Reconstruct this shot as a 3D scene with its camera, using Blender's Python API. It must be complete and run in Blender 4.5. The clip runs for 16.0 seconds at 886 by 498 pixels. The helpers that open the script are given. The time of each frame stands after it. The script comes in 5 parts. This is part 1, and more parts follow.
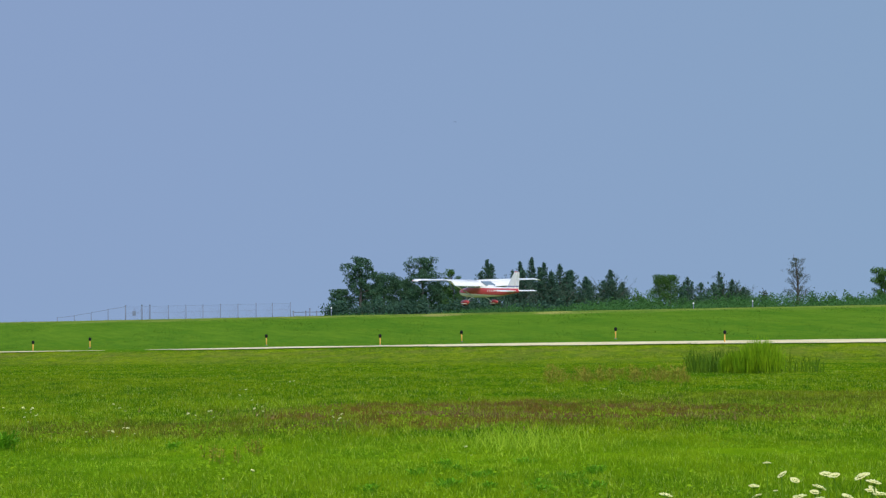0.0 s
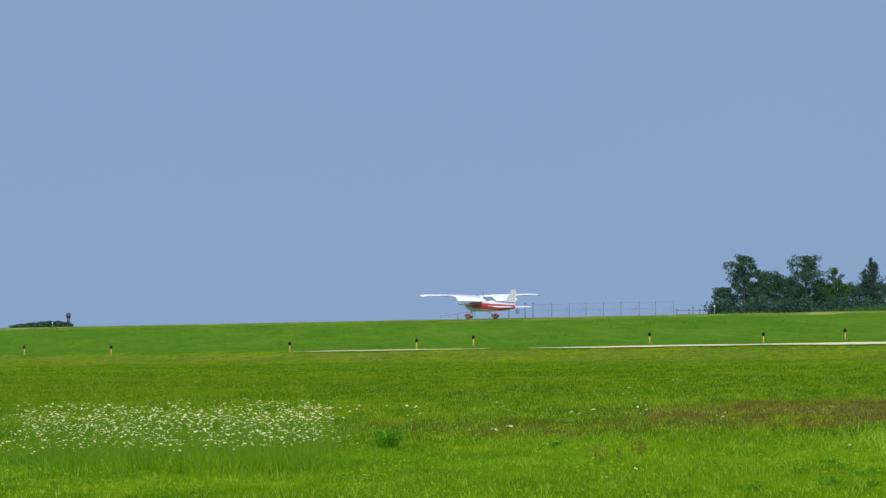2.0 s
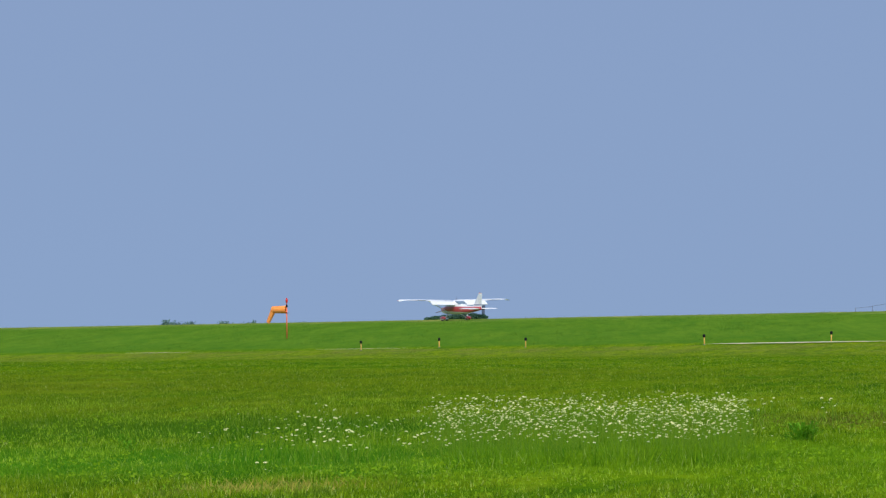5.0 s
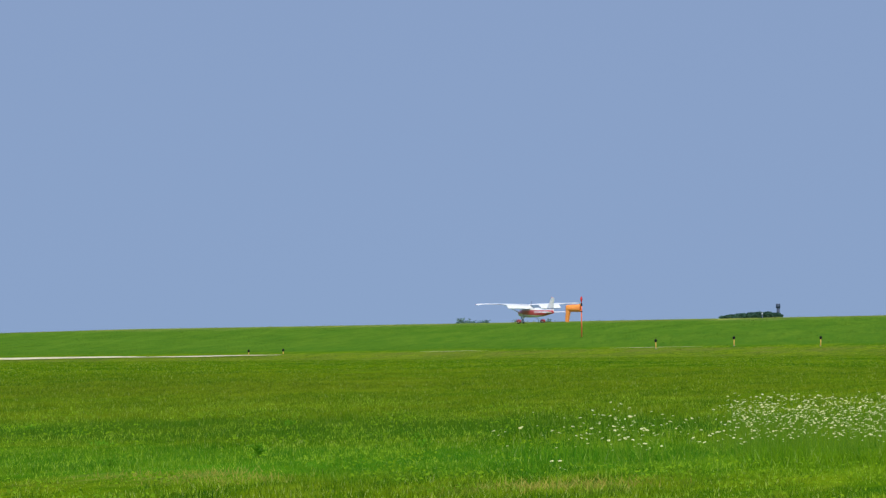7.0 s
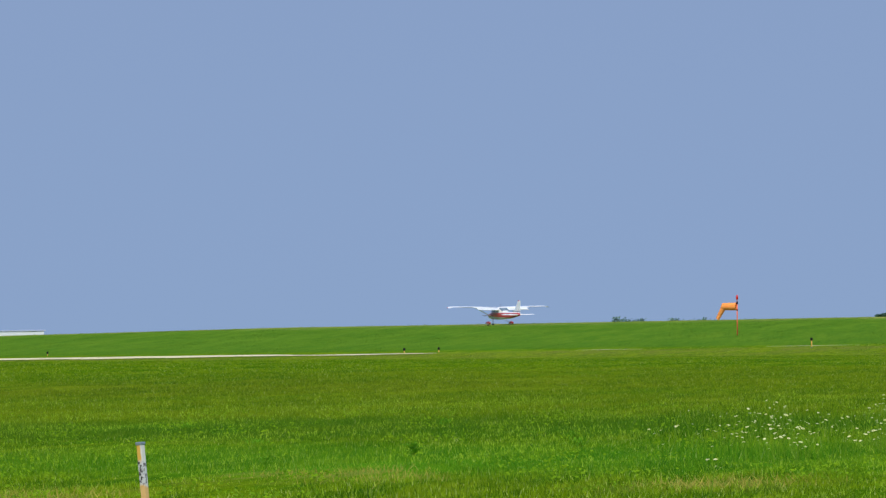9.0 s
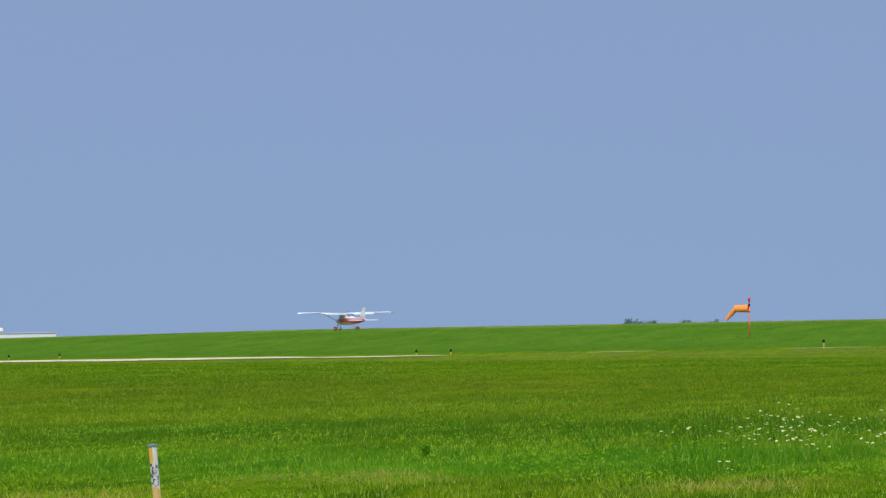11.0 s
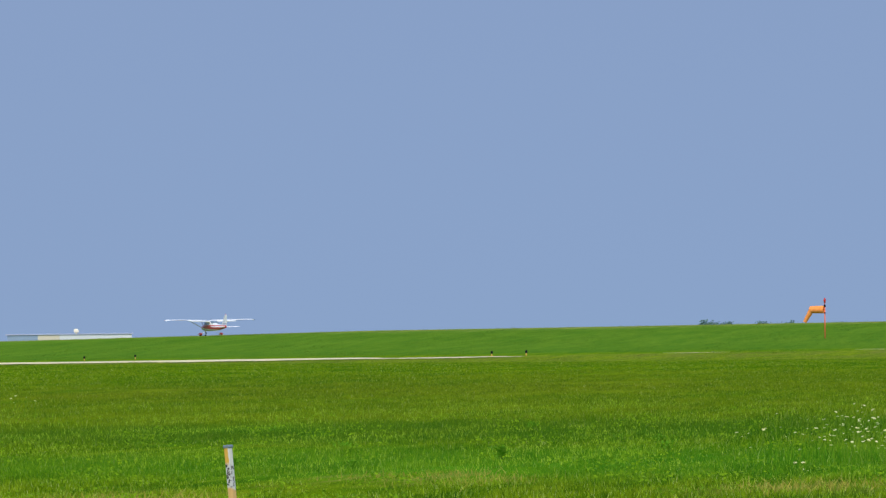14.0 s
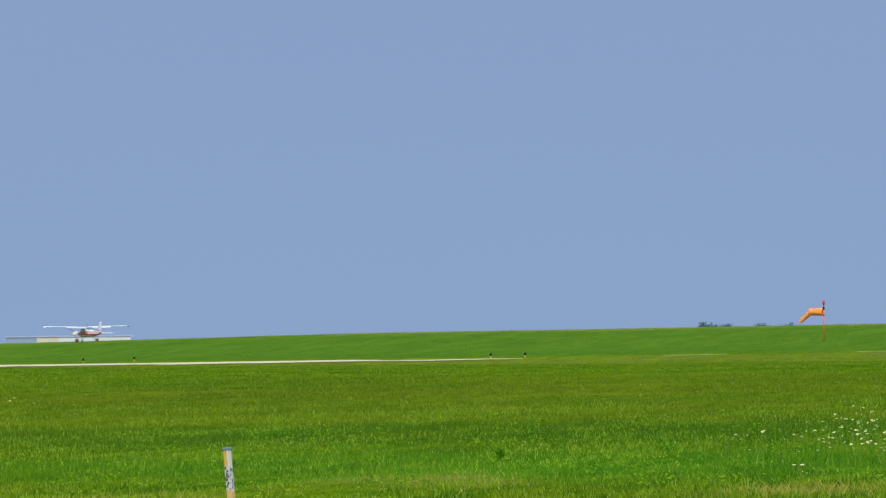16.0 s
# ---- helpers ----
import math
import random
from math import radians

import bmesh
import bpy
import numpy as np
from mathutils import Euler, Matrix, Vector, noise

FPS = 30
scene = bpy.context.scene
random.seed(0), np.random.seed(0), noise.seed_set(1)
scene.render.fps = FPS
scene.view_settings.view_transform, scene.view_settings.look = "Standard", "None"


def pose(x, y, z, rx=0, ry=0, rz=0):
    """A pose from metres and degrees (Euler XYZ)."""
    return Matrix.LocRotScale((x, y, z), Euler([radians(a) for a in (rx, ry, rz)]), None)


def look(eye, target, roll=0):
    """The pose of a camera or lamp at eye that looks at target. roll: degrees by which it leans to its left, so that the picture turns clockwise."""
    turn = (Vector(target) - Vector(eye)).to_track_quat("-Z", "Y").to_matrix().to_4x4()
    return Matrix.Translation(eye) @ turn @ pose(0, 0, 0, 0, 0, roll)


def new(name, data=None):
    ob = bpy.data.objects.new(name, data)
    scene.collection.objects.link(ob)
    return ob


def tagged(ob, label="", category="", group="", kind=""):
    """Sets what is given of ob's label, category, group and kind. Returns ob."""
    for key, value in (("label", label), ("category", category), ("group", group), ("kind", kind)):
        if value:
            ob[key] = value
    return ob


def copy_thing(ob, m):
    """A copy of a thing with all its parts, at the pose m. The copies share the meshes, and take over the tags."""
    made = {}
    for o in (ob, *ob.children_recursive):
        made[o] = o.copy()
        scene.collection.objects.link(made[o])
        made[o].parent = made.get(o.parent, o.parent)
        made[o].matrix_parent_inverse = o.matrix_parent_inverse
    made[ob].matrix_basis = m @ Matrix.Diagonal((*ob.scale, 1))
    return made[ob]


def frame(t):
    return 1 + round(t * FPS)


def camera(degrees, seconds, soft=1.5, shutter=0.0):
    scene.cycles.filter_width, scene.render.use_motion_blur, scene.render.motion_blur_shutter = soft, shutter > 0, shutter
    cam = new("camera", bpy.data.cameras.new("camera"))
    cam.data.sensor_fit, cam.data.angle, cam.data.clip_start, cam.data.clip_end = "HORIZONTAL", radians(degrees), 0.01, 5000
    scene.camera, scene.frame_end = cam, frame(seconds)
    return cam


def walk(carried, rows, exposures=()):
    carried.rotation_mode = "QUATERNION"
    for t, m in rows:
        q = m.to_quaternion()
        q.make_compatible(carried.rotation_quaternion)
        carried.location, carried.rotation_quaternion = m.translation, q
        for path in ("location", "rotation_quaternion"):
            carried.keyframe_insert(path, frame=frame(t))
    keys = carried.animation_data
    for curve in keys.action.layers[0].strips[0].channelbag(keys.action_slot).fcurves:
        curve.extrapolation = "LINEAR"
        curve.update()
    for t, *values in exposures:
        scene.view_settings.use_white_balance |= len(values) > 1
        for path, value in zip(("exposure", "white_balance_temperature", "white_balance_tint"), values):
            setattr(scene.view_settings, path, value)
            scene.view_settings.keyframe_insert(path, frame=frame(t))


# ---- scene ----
# The camera: a long lens on a hand-held camera that only turns, at eye height.
EYE = (0.0, 0.0, 1.6)
ROLL = -0.65
cam = camera(7.477, 16.0, soft=1.3)
PAN = [  # seconds, turn to the left, tilt up (degrees)
    (0.0, 0.000, 0.545), (0.5, 1.009, 0.557), (1.0, 1.840, 0.559), (1.5, 2.586, 0.560), (2.0, 3.237, 0.567),
    (2.5, 3.843, 0.561), (3.0, 4.340, 0.565), (3.5, 5.020, 0.560), (4.0, 5.618, 0.558), (4.2, 5.826, 0.552),
    (6.3, 8.326, 0.553), (6.5, 8.564, 0.555), (7.0, 9.229, 0.556), (7.5, 9.739, 0.562), (8.0, 10.264, 0.568),
    (8.5, 10.486, 0.563), (9.0, 10.543, 0.557), (11.5, 10.667, 0.579), (12.0, 10.719, 0.580), (12.5, 10.908, 0.582),
    (13.0, 11.170, 0.583), (13.5, 11.260, 0.586), (14.0, 11.282, 0.591), (14.5, 11.293, 0.594), (15.0, 11.288, 0.600),
    (15.5, 11.281, 0.609), (16.0, 11.273, 0.610)]


def ahead(turn, tilt):
    a, b = radians(turn), radians(tilt)
    return (EYE[0] - 100 * math.sin(a) * math.cos(b), EYE[1] + 100 * math.cos(a) * math.cos(b), EYE[2] + 100 * math.sin(b))


walk(cam, [(t, look(EYE, ahead(a, b), ROLL)) for t, a, b in PAN])

# ---- light ----
SUN_ELEV, SUN_AZ = 51.0, 172.0  # degrees; azimuth clockwise from +y, behind the camera
world = bpy.data.worlds.new("world")
scene.world = world
world.use_nodes = True
wn, wl = world.node_tree.nodes, world.node_tree.links
wn.clear()
sky = wn.new("ShaderNodeTexSky")
sky.sky_type = "NISHITA"
sky.sun_disc = False
sky.sun_elevation = radians(SUN_ELEV)
sky.sun_rotation = radians(SUN_AZ)
sky.air_density, sky.dust_density, sky.ozone_density = 1.0, 0.6, 2.5
haze = wn.new("ShaderNodeMix")
haze.data_type, haze.blend_type = "RGBA", "MULTIPLY"
haze.inputs[0].default_value = 1.0
haze.inputs[7].default_value = (0.95, 0.95, 0.95, 1)
back = wn.new("ShaderNodeBackground")
back.inputs[1].default_value = 0.28
wout = wn.new("ShaderNodeOutputWorld")
wl.new(sky.outputs[0], haze.inputs[6])
wl.new(haze.outputs[2], back.inputs[0])
wl.new(back.outputs[0], wout.inputs[0])

sun = new("sun", bpy.data.lights.new("sun", "SUN"))
sun.data.energy, sun.data.angle, sun.data.color = 2.8, radians(20), (1.0, 0.94, 0.84)
sun_way = Vector((math.sin(radians(SUN_AZ)) * math.cos(radians(SUN_ELEV)), math.cos(radians(SUN_AZ)) * math.cos(radians(SUN_ELEV)), math.sin(radians(SUN_ELEV))))
sun.matrix_world = look(sun_way * 100, (0, 0, 0))
scene.view_settings.exposure = 0.0


# ---- materials ----
class Nodes:
    """A small wrapper to write node materials in few lines."""

    def __init__(self, name):
        self.mat = bpy.data.materials.new(name)
        self.mat.use_nodes = True
        self.nodes, self.links = self.mat.node_tree.nodes, self.mat.node_tree.links
        self.nodes.clear()
        self.out = self.add("ShaderNodeOutputMaterial")

    def add(self, kind):
        return self.nodes.new(kind)

    def put(self, socket, value):
        if hasattr(value, "links"):
            self.links.new(value, socket)
        else:
            socket.default_value = value

    def noise(self, at, scale, detail=3.0, rough=0.55):
        n = self.add("ShaderNodeTexNoise")
        self.put(n.inputs["Vector"], at)
        n.inputs["Scale"].default_value, n.inputs["Detail"].default_value, n.inputs["Roughness"].default_value = scale, detail, rough
        return n.outputs["Fac"]

    def maths(self, op, a, b=0.0, clamp=False):
        n = self.add("ShaderNodeMath")
        n.operation, n.use_clamp = op, clamp
        self.put(n.inputs[0], a)
        self.put(n.inputs[1], b)
        return n.outputs[0]

    def span(self, value, a, b, c=0.0, d=1.0):
        n = self.add("ShaderNodeMapRange")
        self.put(n.inputs[0], value)
        for k, v in enumerate((a, b, c, d)):
            n.inputs[k + 1].default_value = v
        return n.outputs[0]

    def mix(self, fac, a, b, blend="MIX"):
        n = self.add("ShaderNodeMix")
        n.data_type, n.blend_type = "RGBA", blend
        self.put(n.inputs[0], fac)
        self.put(n.inputs[6], a if hasattr(a, "links") else (*a, 1))
        self.put(n.inputs[7], b if hasattr(b, "links") else (*b, 1))
        return n.outputs[2]

    def place(self, scale=(1, 1, 1)):
        """World position, stretched."""
        g = self.add("ShaderNodeNewGeometry")
        n = self.add("ShaderNodeVectorMath")
        n.operation = "MULTIPLY"
        self.links.new(g.outputs["Position"], n.inputs[0])
        n.inputs[1].default_value = scale
        return n.outputs[0]

    def lean(self, scale):
        """World position along the slope's fall, stretched."""
        g = self.add("ShaderNodeNewGeometry")
        n = self.add("ShaderNodeMapping")
        n.vector_type = "TEXTURE"
        self.links.new(g.outputs["Position"], n.inputs["Vector"])
        n.inputs["Rotation"].default_value = (0, 0, radians(6))
        n.inputs["Scale"].default_value = tuple(1 / v for v in scale)
        return n.outputs[0]

    def local(self):
        return self.add("ShaderNodeTexCoord").outputs["Object"]

    def split(self, v):
        n = self.add("ShaderNodeSeparateXYZ")
        self.links.new(v, n.inputs[0])
        return n.outputs

    def island(self):
        return self.add("ShaderNodeNewGeometry").outputs["Random Per Island"]

    def surface(self, color, rough=0.6, metal=0.0, bump=None, strength=0.3, distance=0.01, leafy=0.0, coat=0.0, gloss=0.5):
        p = self.add("ShaderNodeBsdfPrincipled")
        self.put(p.inputs["Base Color"], color if hasattr(color, "links") else (*color, 1))
        self.put(p.inputs["Roughness"], rough)
        p.inputs["Metallic"].default_value = metal
        p.inputs["Coat Weight"].default_value = coat
        p.inputs["Specular IOR Level"].default_value = gloss
        if bump is not None:
            b = self.add("ShaderNodeBump")
            b.inputs["Strength"].default_value, b.inputs["Distance"].default_value = strength, distance
            self.links.new(bump, b.inputs["Height"])
            self.links.new(b.outputs[0], p.inputs["Normal"])
        last = p.outputs[0]
        if leafy:
            p.inputs["Specular IOR Level"].default_value = 0.03
            tr = self.add("ShaderNodeBsdfTranslucent")
            self.put(tr.inputs["Color"], color if hasattr(color, "links") else (*color, 1))
            m = self.add("ShaderNodeMixShader")
            m.inputs[0].default_value = leafy
            self.links.new(last, m.inputs[1])
            self.links.new(tr.outputs[0], m.inputs[2])
            last = m.outputs[0]
        self.links.new(last, self.out.inputs[0])
        return self.mat


def paint(name, color, rough=0.4, grime=0.15, scale=6.0, metal=0.0, coat=0.0, gloss=0.5):
    """Painted or plain material with faint uneven dirt."""
    n = Nodes(name)
    at = n.local()
    big = n.noise(at, scale, 4)
    fine = n.noise(at, scale * 9, 2)
    dirt = n.maths("MULTIPLY", n.span(big, 0.35, 0.75), grime)
    c = n.mix(dirt, color, tuple(0.45 * v + 0.02 for v in color))
    c = n.mix(n.maths("MULTIPLY", fine, grime * 0.6), c, tuple(min(1, v * 1.15) for v in color))
    return n.surface(c, n.span(big, 0.3, 0.8, rough * 0.8, min(1, rough * 1.25)), metal, fine, 0.1, 0.003, coat=coat, gloss=gloss)


def patch(n, x, y, rx, ry, wobble, soft=0.5):
    """A soft-edged patch of the meadow, round (x, y), with an uneven border."""
    s = n.split(n.place())
    a = n.maths("MULTIPLY", n.maths("SUBTRACT", s[0], x), 1 / rx)
    b = n.maths("MULTIPLY", n.maths("SUBTRACT", s[1], y), 1 / ry)
    r = n.maths("ADD", n.maths("MULTIPLY", a, a), n.maths("MULTIPLY", b, b))
    r = n.maths("ADD", r, n.maths("MULTIPLY", n.maths("SUBTRACT", wobble, 0.5), 2.6))
    return n.span(r, 1.0 + soft, 1.0 - soft)


def meadow_color(n, blades, vary=1.0):
    """Colours of the mown meadow: lush, yellow and dark patches and dead brown weeds."""
    wide = n.noise(n.place((1, 0.20, 1)), 0.16, 4, 0.6)
    mid = n.noise(n.place((1, 0.16, 1)), 0.55, 4, 0.65)
    tuft = n.noise(n.place((1, 0.10, 1)), 2.3, 3, 0.6)
    fine = n.noise(n.place((1, 0.12, 1)), 9.0, 3, 0.7)
    c = n.mix(n.span(wide, 0.38, 0.62), (0.110, 0.235, 0.002), (0.260, 0.365, 0.002))
    c = n.mix(n.maths("MULTIPLY", n.span(mid, 0.50, 0.66), 0.70), c, (0.055, 0.190, 0.006))
    c = n.mix(n.maths("MULTIPLY", n.span(mid, 0.48, 0.36), 0.70), c, (0.350, 0.410, 0.010))
    c = n.mix(n.span(tuft, 0.50, 0.66, 0.0, 0.75), c, (0.040, 0.150, 0.006))
    c = n.mix(n.span(tuft, 0.47, 0.34, 0.0, 0.75), c, (0.370, 0.440, 0.020))
    c = n.mix(n.span(fine, 0.48, 0.66, 0.0, 0.55), c, (0.040, 0.130, 0.005))
    if blades:
        r = n.island()
        c = n.mix(n.span(r, 0.0, 0.5, 0.70 * vary, 0.0), c, (0.030, 0.105, 0.005))
        c = n.mix(n.span(r, 0.50, 1.0, 0.0, 0.70 * vary), c, (0.360, 0.500, 0.014))
    else:
        # ground colour darkened to stand in for shade between the blades
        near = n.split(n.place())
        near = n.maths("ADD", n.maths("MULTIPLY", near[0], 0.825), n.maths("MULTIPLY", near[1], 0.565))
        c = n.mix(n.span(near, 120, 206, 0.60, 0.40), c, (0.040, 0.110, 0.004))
    if blades:
        c = n.mix(n.span(r, 0.93, 0.97, 0.0, 0.8 * vary), c, (0.55, 0.58, 0.14))
    # the crest beyond the taxiway: a finer, deeper green sward
    s = n.split(n.place())
    w = n.maths("ADD", n.maths("MULTIPLY", s[0], 0.825), n.maths("MULTIPLY", s[1], 0.565))
    c = n.mix(n.maths("MULTIPLY", n.span(w, 206, 212), 0.80), c, (0.082, 0.184, 0.016))
    streak = n.noise(n.lean((1, 0.09, 1)), 0.30, 5, 0.65)
    c = n.mix(n.maths("MULTIPLY", n.span(w, 214, 226), n.span(streak, 0.42, 0.60, 0.0, 0.40)), c, (0.150, 0.255, 0.020))
    dry = n.maths("MULTIPLY", n.span(w, 272, 283), n.span(n.noise(n.place(), 0.16, 3), 0.54, 0.64, 0.04, 0.8))
    dry = n.maths("MAXIMUM", dry, n.maths("MULTIPLY", patch(n, 0.0, 497, 1.7, 9, mid, 0.7), 0.85))
    dry = n.maths("MAXIMUM", dry, n.maths("MULTIPLY", patch(n, 8.0, 486, 1.4, 9, mid, 0.7), 0.85))
    dry = n.maths("MAXIMUM", dry, n.maths("MULTIPLY", n.span(w, 276, 284), 0.30))
    c = n.mix(dry, c, (0.40, 0.36, 0.10))
    sward = n.noise(n.lean((1, 0.045, 1)), 1.6, 5, 0.7)
    c = n.mix(n.maths("MULTIPLY", n.span(w, 206, 214), n.span(sward, 0.45, 0.62, 0.0, 0.35)), c, (0.058, 0.152, 0.014))
    c = n.mix(n.maths("MULTIPLY", n.span(w, 206, 214), n.span(sward, 0.45, 0.30, 0.0, 0.30)), c, (0.165, 0.260, 0.022))
    # dry verge in front of the taxiway
    verge = n.maths("MULTIPLY", n.maths("MULTIPLY", n.span(w, 165, 200), n.span(w, 207, 203)), n.span(mid, 0.38, 0.62, 0.10, 0.60))
    c = n.mix(verge, c, (0.230, 0.220, 0.040))
    # a lush, darker swath and brighter growth in front of it
    c = n.mix(n.maths("MULTIPLY", patch(n, -18, 94, 11, 9, mid, 0.8), 0.65), c, (0.040, 0.165, 0.008))
    c = n.mix(n.maths("MULTIPLY", patch(n, -13, 74, 9, 8, mid, 0.8), 0.5), c, (0.090, 0.300, 0.012))
    c = n.mix(n.maths("MULTIPLY", patch(n, 1, 72, 8, 14, mid, 0.8), 0.5), c, (0.230, 0.380, 0.006))
    # seeding, olive grass
    olive = patch(n, -27, 150, 17, 62, mid, 0.9)
    c = n.mix(n.maths("MULTIPLY", olive, 0.4), c, (0.185, 0.240, 0.010))
    # dead, brown weeds
    brown = patch(n, 1.4, 108, 4.6, 13, mid, 0.6)
    brown = n.maths("MAXIMUM", brown, n.maths("MULTIPLY", patch(n, -3.6, 96, 3.0, 7, mid, 0.8), 0.7))
    brown = n.maths("MAXIMUM", brown, n.maths("MULTIPLY", patch(n, 6.5, 122, 3.4, 14, mid, 0.7), 0.42))
    brown = n.maths("MAXIMUM", brown, n.maths("MULTIPLY", patch(n, -33, 150, 9, 16, mid, 0.9), 0.12))
    speck = n.noise(n.place((1, 0.12, 1)), 14.0, 2, 0.6)
    brown = n.maths("MULTIPLY", n.maths("MULTIPLY", brown, n.span(wide, 0.36, 0.54, 0.45, 1.0)), n.maths("MULTIPLY", n.span(tuft, 0.36, 0.52, 0.25, 1.1), n.span(speck, 0.40, 0.56, 0.5, 1.2)))
    c = n.mix(brown, c, n.mix(n.span(fine, 0.4, 0.65), (0.12, 0.082, 0.014), (0.30, 0.165, 0.040)))
    yellow = n.maths("MAXIMUM", patch(n, -13.6, 65, 1.0, 2.5, mid, 0.8), patch(n, -9.0, 61, 1.0, 2, mid, 0.8))
    yellow = n.maths("MAXIMUM", yellow, patch(n, -14.9, 58.5, 0.9, 2.5, mid, 0.8))
    c = n.mix(n.maths("MULTIPLY", n.maths("MULTIPLY", yellow, n.span(tuft, 0.44, 0.58, 0.0, 1.0)), 0.30), c, (0.42, 0.34, 0.07))
    return c


def meadow_material(name, blades, vary=1.0):
    n = Nodes(name)
    c = meadow_color(n, blades, vary)
    if blades:
        return n.surface(c, 0.55, leafy=0.42)
    rough = n.noise(n.place((1, 0.5, 1)), 9.0, 5, 0.7)
    return n.surface(c, 0.95, bump=rough, strength=0.8, distance=0.12, gloss=0.0)


def leaf_material(name, low, high, third, leafy=0.25):
    n = Nodes(name)
    at = n.local()
    c = n.mix(n.span(n.noise(at, 0.7, 3), 0.35, 0.65), low, high)
    c = n.mix(n.span(n.island(), 0.5, 1.0, 0.0, 0.6), c, third)
    return n.surface(c, 0.6, leafy=leafy)


def gravel_material():
    n = Nodes("pale_gravel")
    at = n.place((1, 1, 1))
    c = n.mix(n.span(n.noise(at, 0.25, 4), 0.35, 0.65), (0.66, 0.55, 0.28), (0.76, 0.65, 0.36))
    c = n.mix(n.span(n.noise(at, 6.0, 4), 0.45, 0.75, 0, 0.5), c, (0.44, 0.36, 0.22))
    c = n.mix(n.span(n.noise(at, 0.9, 5), 0.60, 0.70, 0, 0.6), c, (0.20, 0.20, 0.07))
    return n.surface(c, 0.95, bump=n.noise(at, 20, 4), strength=0.5, distance=0.02, gloss=0.1)


def fuselage_paint():
    """White top, a broad red band that takes the whole tail, cream belly; by height and length along the body."""
    n = Nodes("fuselage_paint")
    at = n.local()
    x, y, z = n.split(at)
    low = n.maths("ADD", n.maths("MULTIPLY", y, 0.040), 1.06)
    high = n.maths("ADD", n.maths("MULTIPLY", y, 0.010), 1.575)
    band = n.maths("MULTIPLY", n.span(n.maths("SUBTRACT", z, low), -0.01, 0.01), n.span(n.maths("SUBTRACT", z, high), 0.008, -0.008))
    # a white flash that tapers towards the tail
    mid = n.maths("SUBTRACT", z, n.maths("ADD", n.maths("MULTIPLY", y, 0.03), 1.40))
    flash = n.maths("MULTIPLY", n.span(n.maths("ABSOLUTE", mid), 0.055, 0.04), n.maths("MULTIPLY", n.span(y, -3.5, -3.6), n.span(y, -5.4, -5.2)))
    big = n.noise(at, 1.5, 4)
    white = n.mix(n.span(big, 0.4, 0.8, 0, 0.25), (0.86, 0.80, 0.72), (0.76, 0.70, 0.62))
    red = n.mix(n.span(big, 0.35, 0.7), (0.60, 0.066, 0.074), (0.50, 0.050, 0.058))
    c = n.mix(band, white, red)
    c = n.mix(flash, c, white)
    return n.surface(c, 0.28, bump=n.noise(at, 5, 2), strength=0.05, distance=0.004, coat=0.3)


def fin_paint():
    n = Nodes("fin_paint")
    at = n.local()
    x, y, z = n.split(at)
    c = n.mix(n.span(z, 2.88, 2.92), (0.80, 0.76, 0.70), (0.72, 0.50, 0.46))
    c = n.mix(n.maths("MULTIPLY", n.span(z, 1.66, 1.68), n.span(z, 1.76, 1.74)), c, (0.06, 0.08, 0.25))
    c = n.mix(n.span(n.noise(at, 3, 4), 0.45, 0.8, 0, 0.2), c, (0.45, 0.43, 0.40))
    return n.surface(c, 0.3, coat=0.3)


def post_paint():
    """Peeling yellow and white paint on a grey wooden stake."""
    n = Nodes("peeling_stake_paint")
    at = n.local()
    x, y, z = n.split(at)
    nz = n.noise(at, 22, 5, 0.7)
    edge = n.maths("ADD", z, n.maths("MULTIPLY", n.maths("SUBTRACT", nz, 0.5), 0.06))
    c = n.mix(n.span(n.maths("ADD", x, n.maths("MULTIPLY", n.maths("SUBTRACT", nz, 0.5), 0.03)), 0.008, 0.013), (0.68, 0.36, 0.05), (0.66, 0.60, 0.48))
    bare = n.maths("MULTIPLY", n.span(edge, 0.61, 0.63), n.span(edge, 0.77, 0.75))
    c = n.mix(bare, c, n.mix(n.span(n.noise(at, 45, 4), 0.50, 0.58), (0.58, 0.55, 0.48), (0.16, 0.13, 0.11)))
    c = n.mix(n.span(edge, 0.62, 0.60), c, (0.66, 0.38, 0.12))
    return n.surface(c, 0.8, bump=nz, strength=0.5, distance=0.004)


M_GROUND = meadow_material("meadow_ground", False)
M_GRASS = meadow_material("meadow_grass", True)
M_BANK = meadow_material("bank_sward", True, 0.3)
M_GRAVEL = gravel_material()
M_BODY = fuselage_paint()
M_FIN = fin_paint()
M_WHITE = paint("aircraft_white", (0.80, 0.77, 0.70), 0.3, 0.12, 2.0, coat=0.3)
M_RED = paint("aircraft_red", (0.42, 0.050, 0.055), 0.3, 0.2, 4.0, coat=0.3)
M_RUBBER = paint("black_rubber", (0.022, 0.022, 0.024), 0.8, 0.3)
M_BLACK = paint("black_plastic", (0.010, 0.010, 0.010), 0.8, 0.3, gloss=0.1)
M_STEEL = paint("dull_steel", (0.42, 0.43, 0.44), 0.45, 0.3, 5.0, 0.8)
M_PROP = paint("propeller_grey", (0.10, 0.10, 0.11), 0.4, 0.2)
M_GLASS = paint("cabin_glass", (0.15, 0.19, 0.19), 0.08, 0.05, coat=0.8)
M_STAKE = paint("orange_yellow_stake", (0.85, 0.42, 0.06), 0.6, 0.35, 12)
M_POLE = paint("orange_red_pole", (0.90, 0.16, 0.05), 0.55, 0.3, 6)
M_LAMP_RED = paint("red_lamp_glass", (0.62, 0.03, 0.02), 0.2, 0.15, 8)
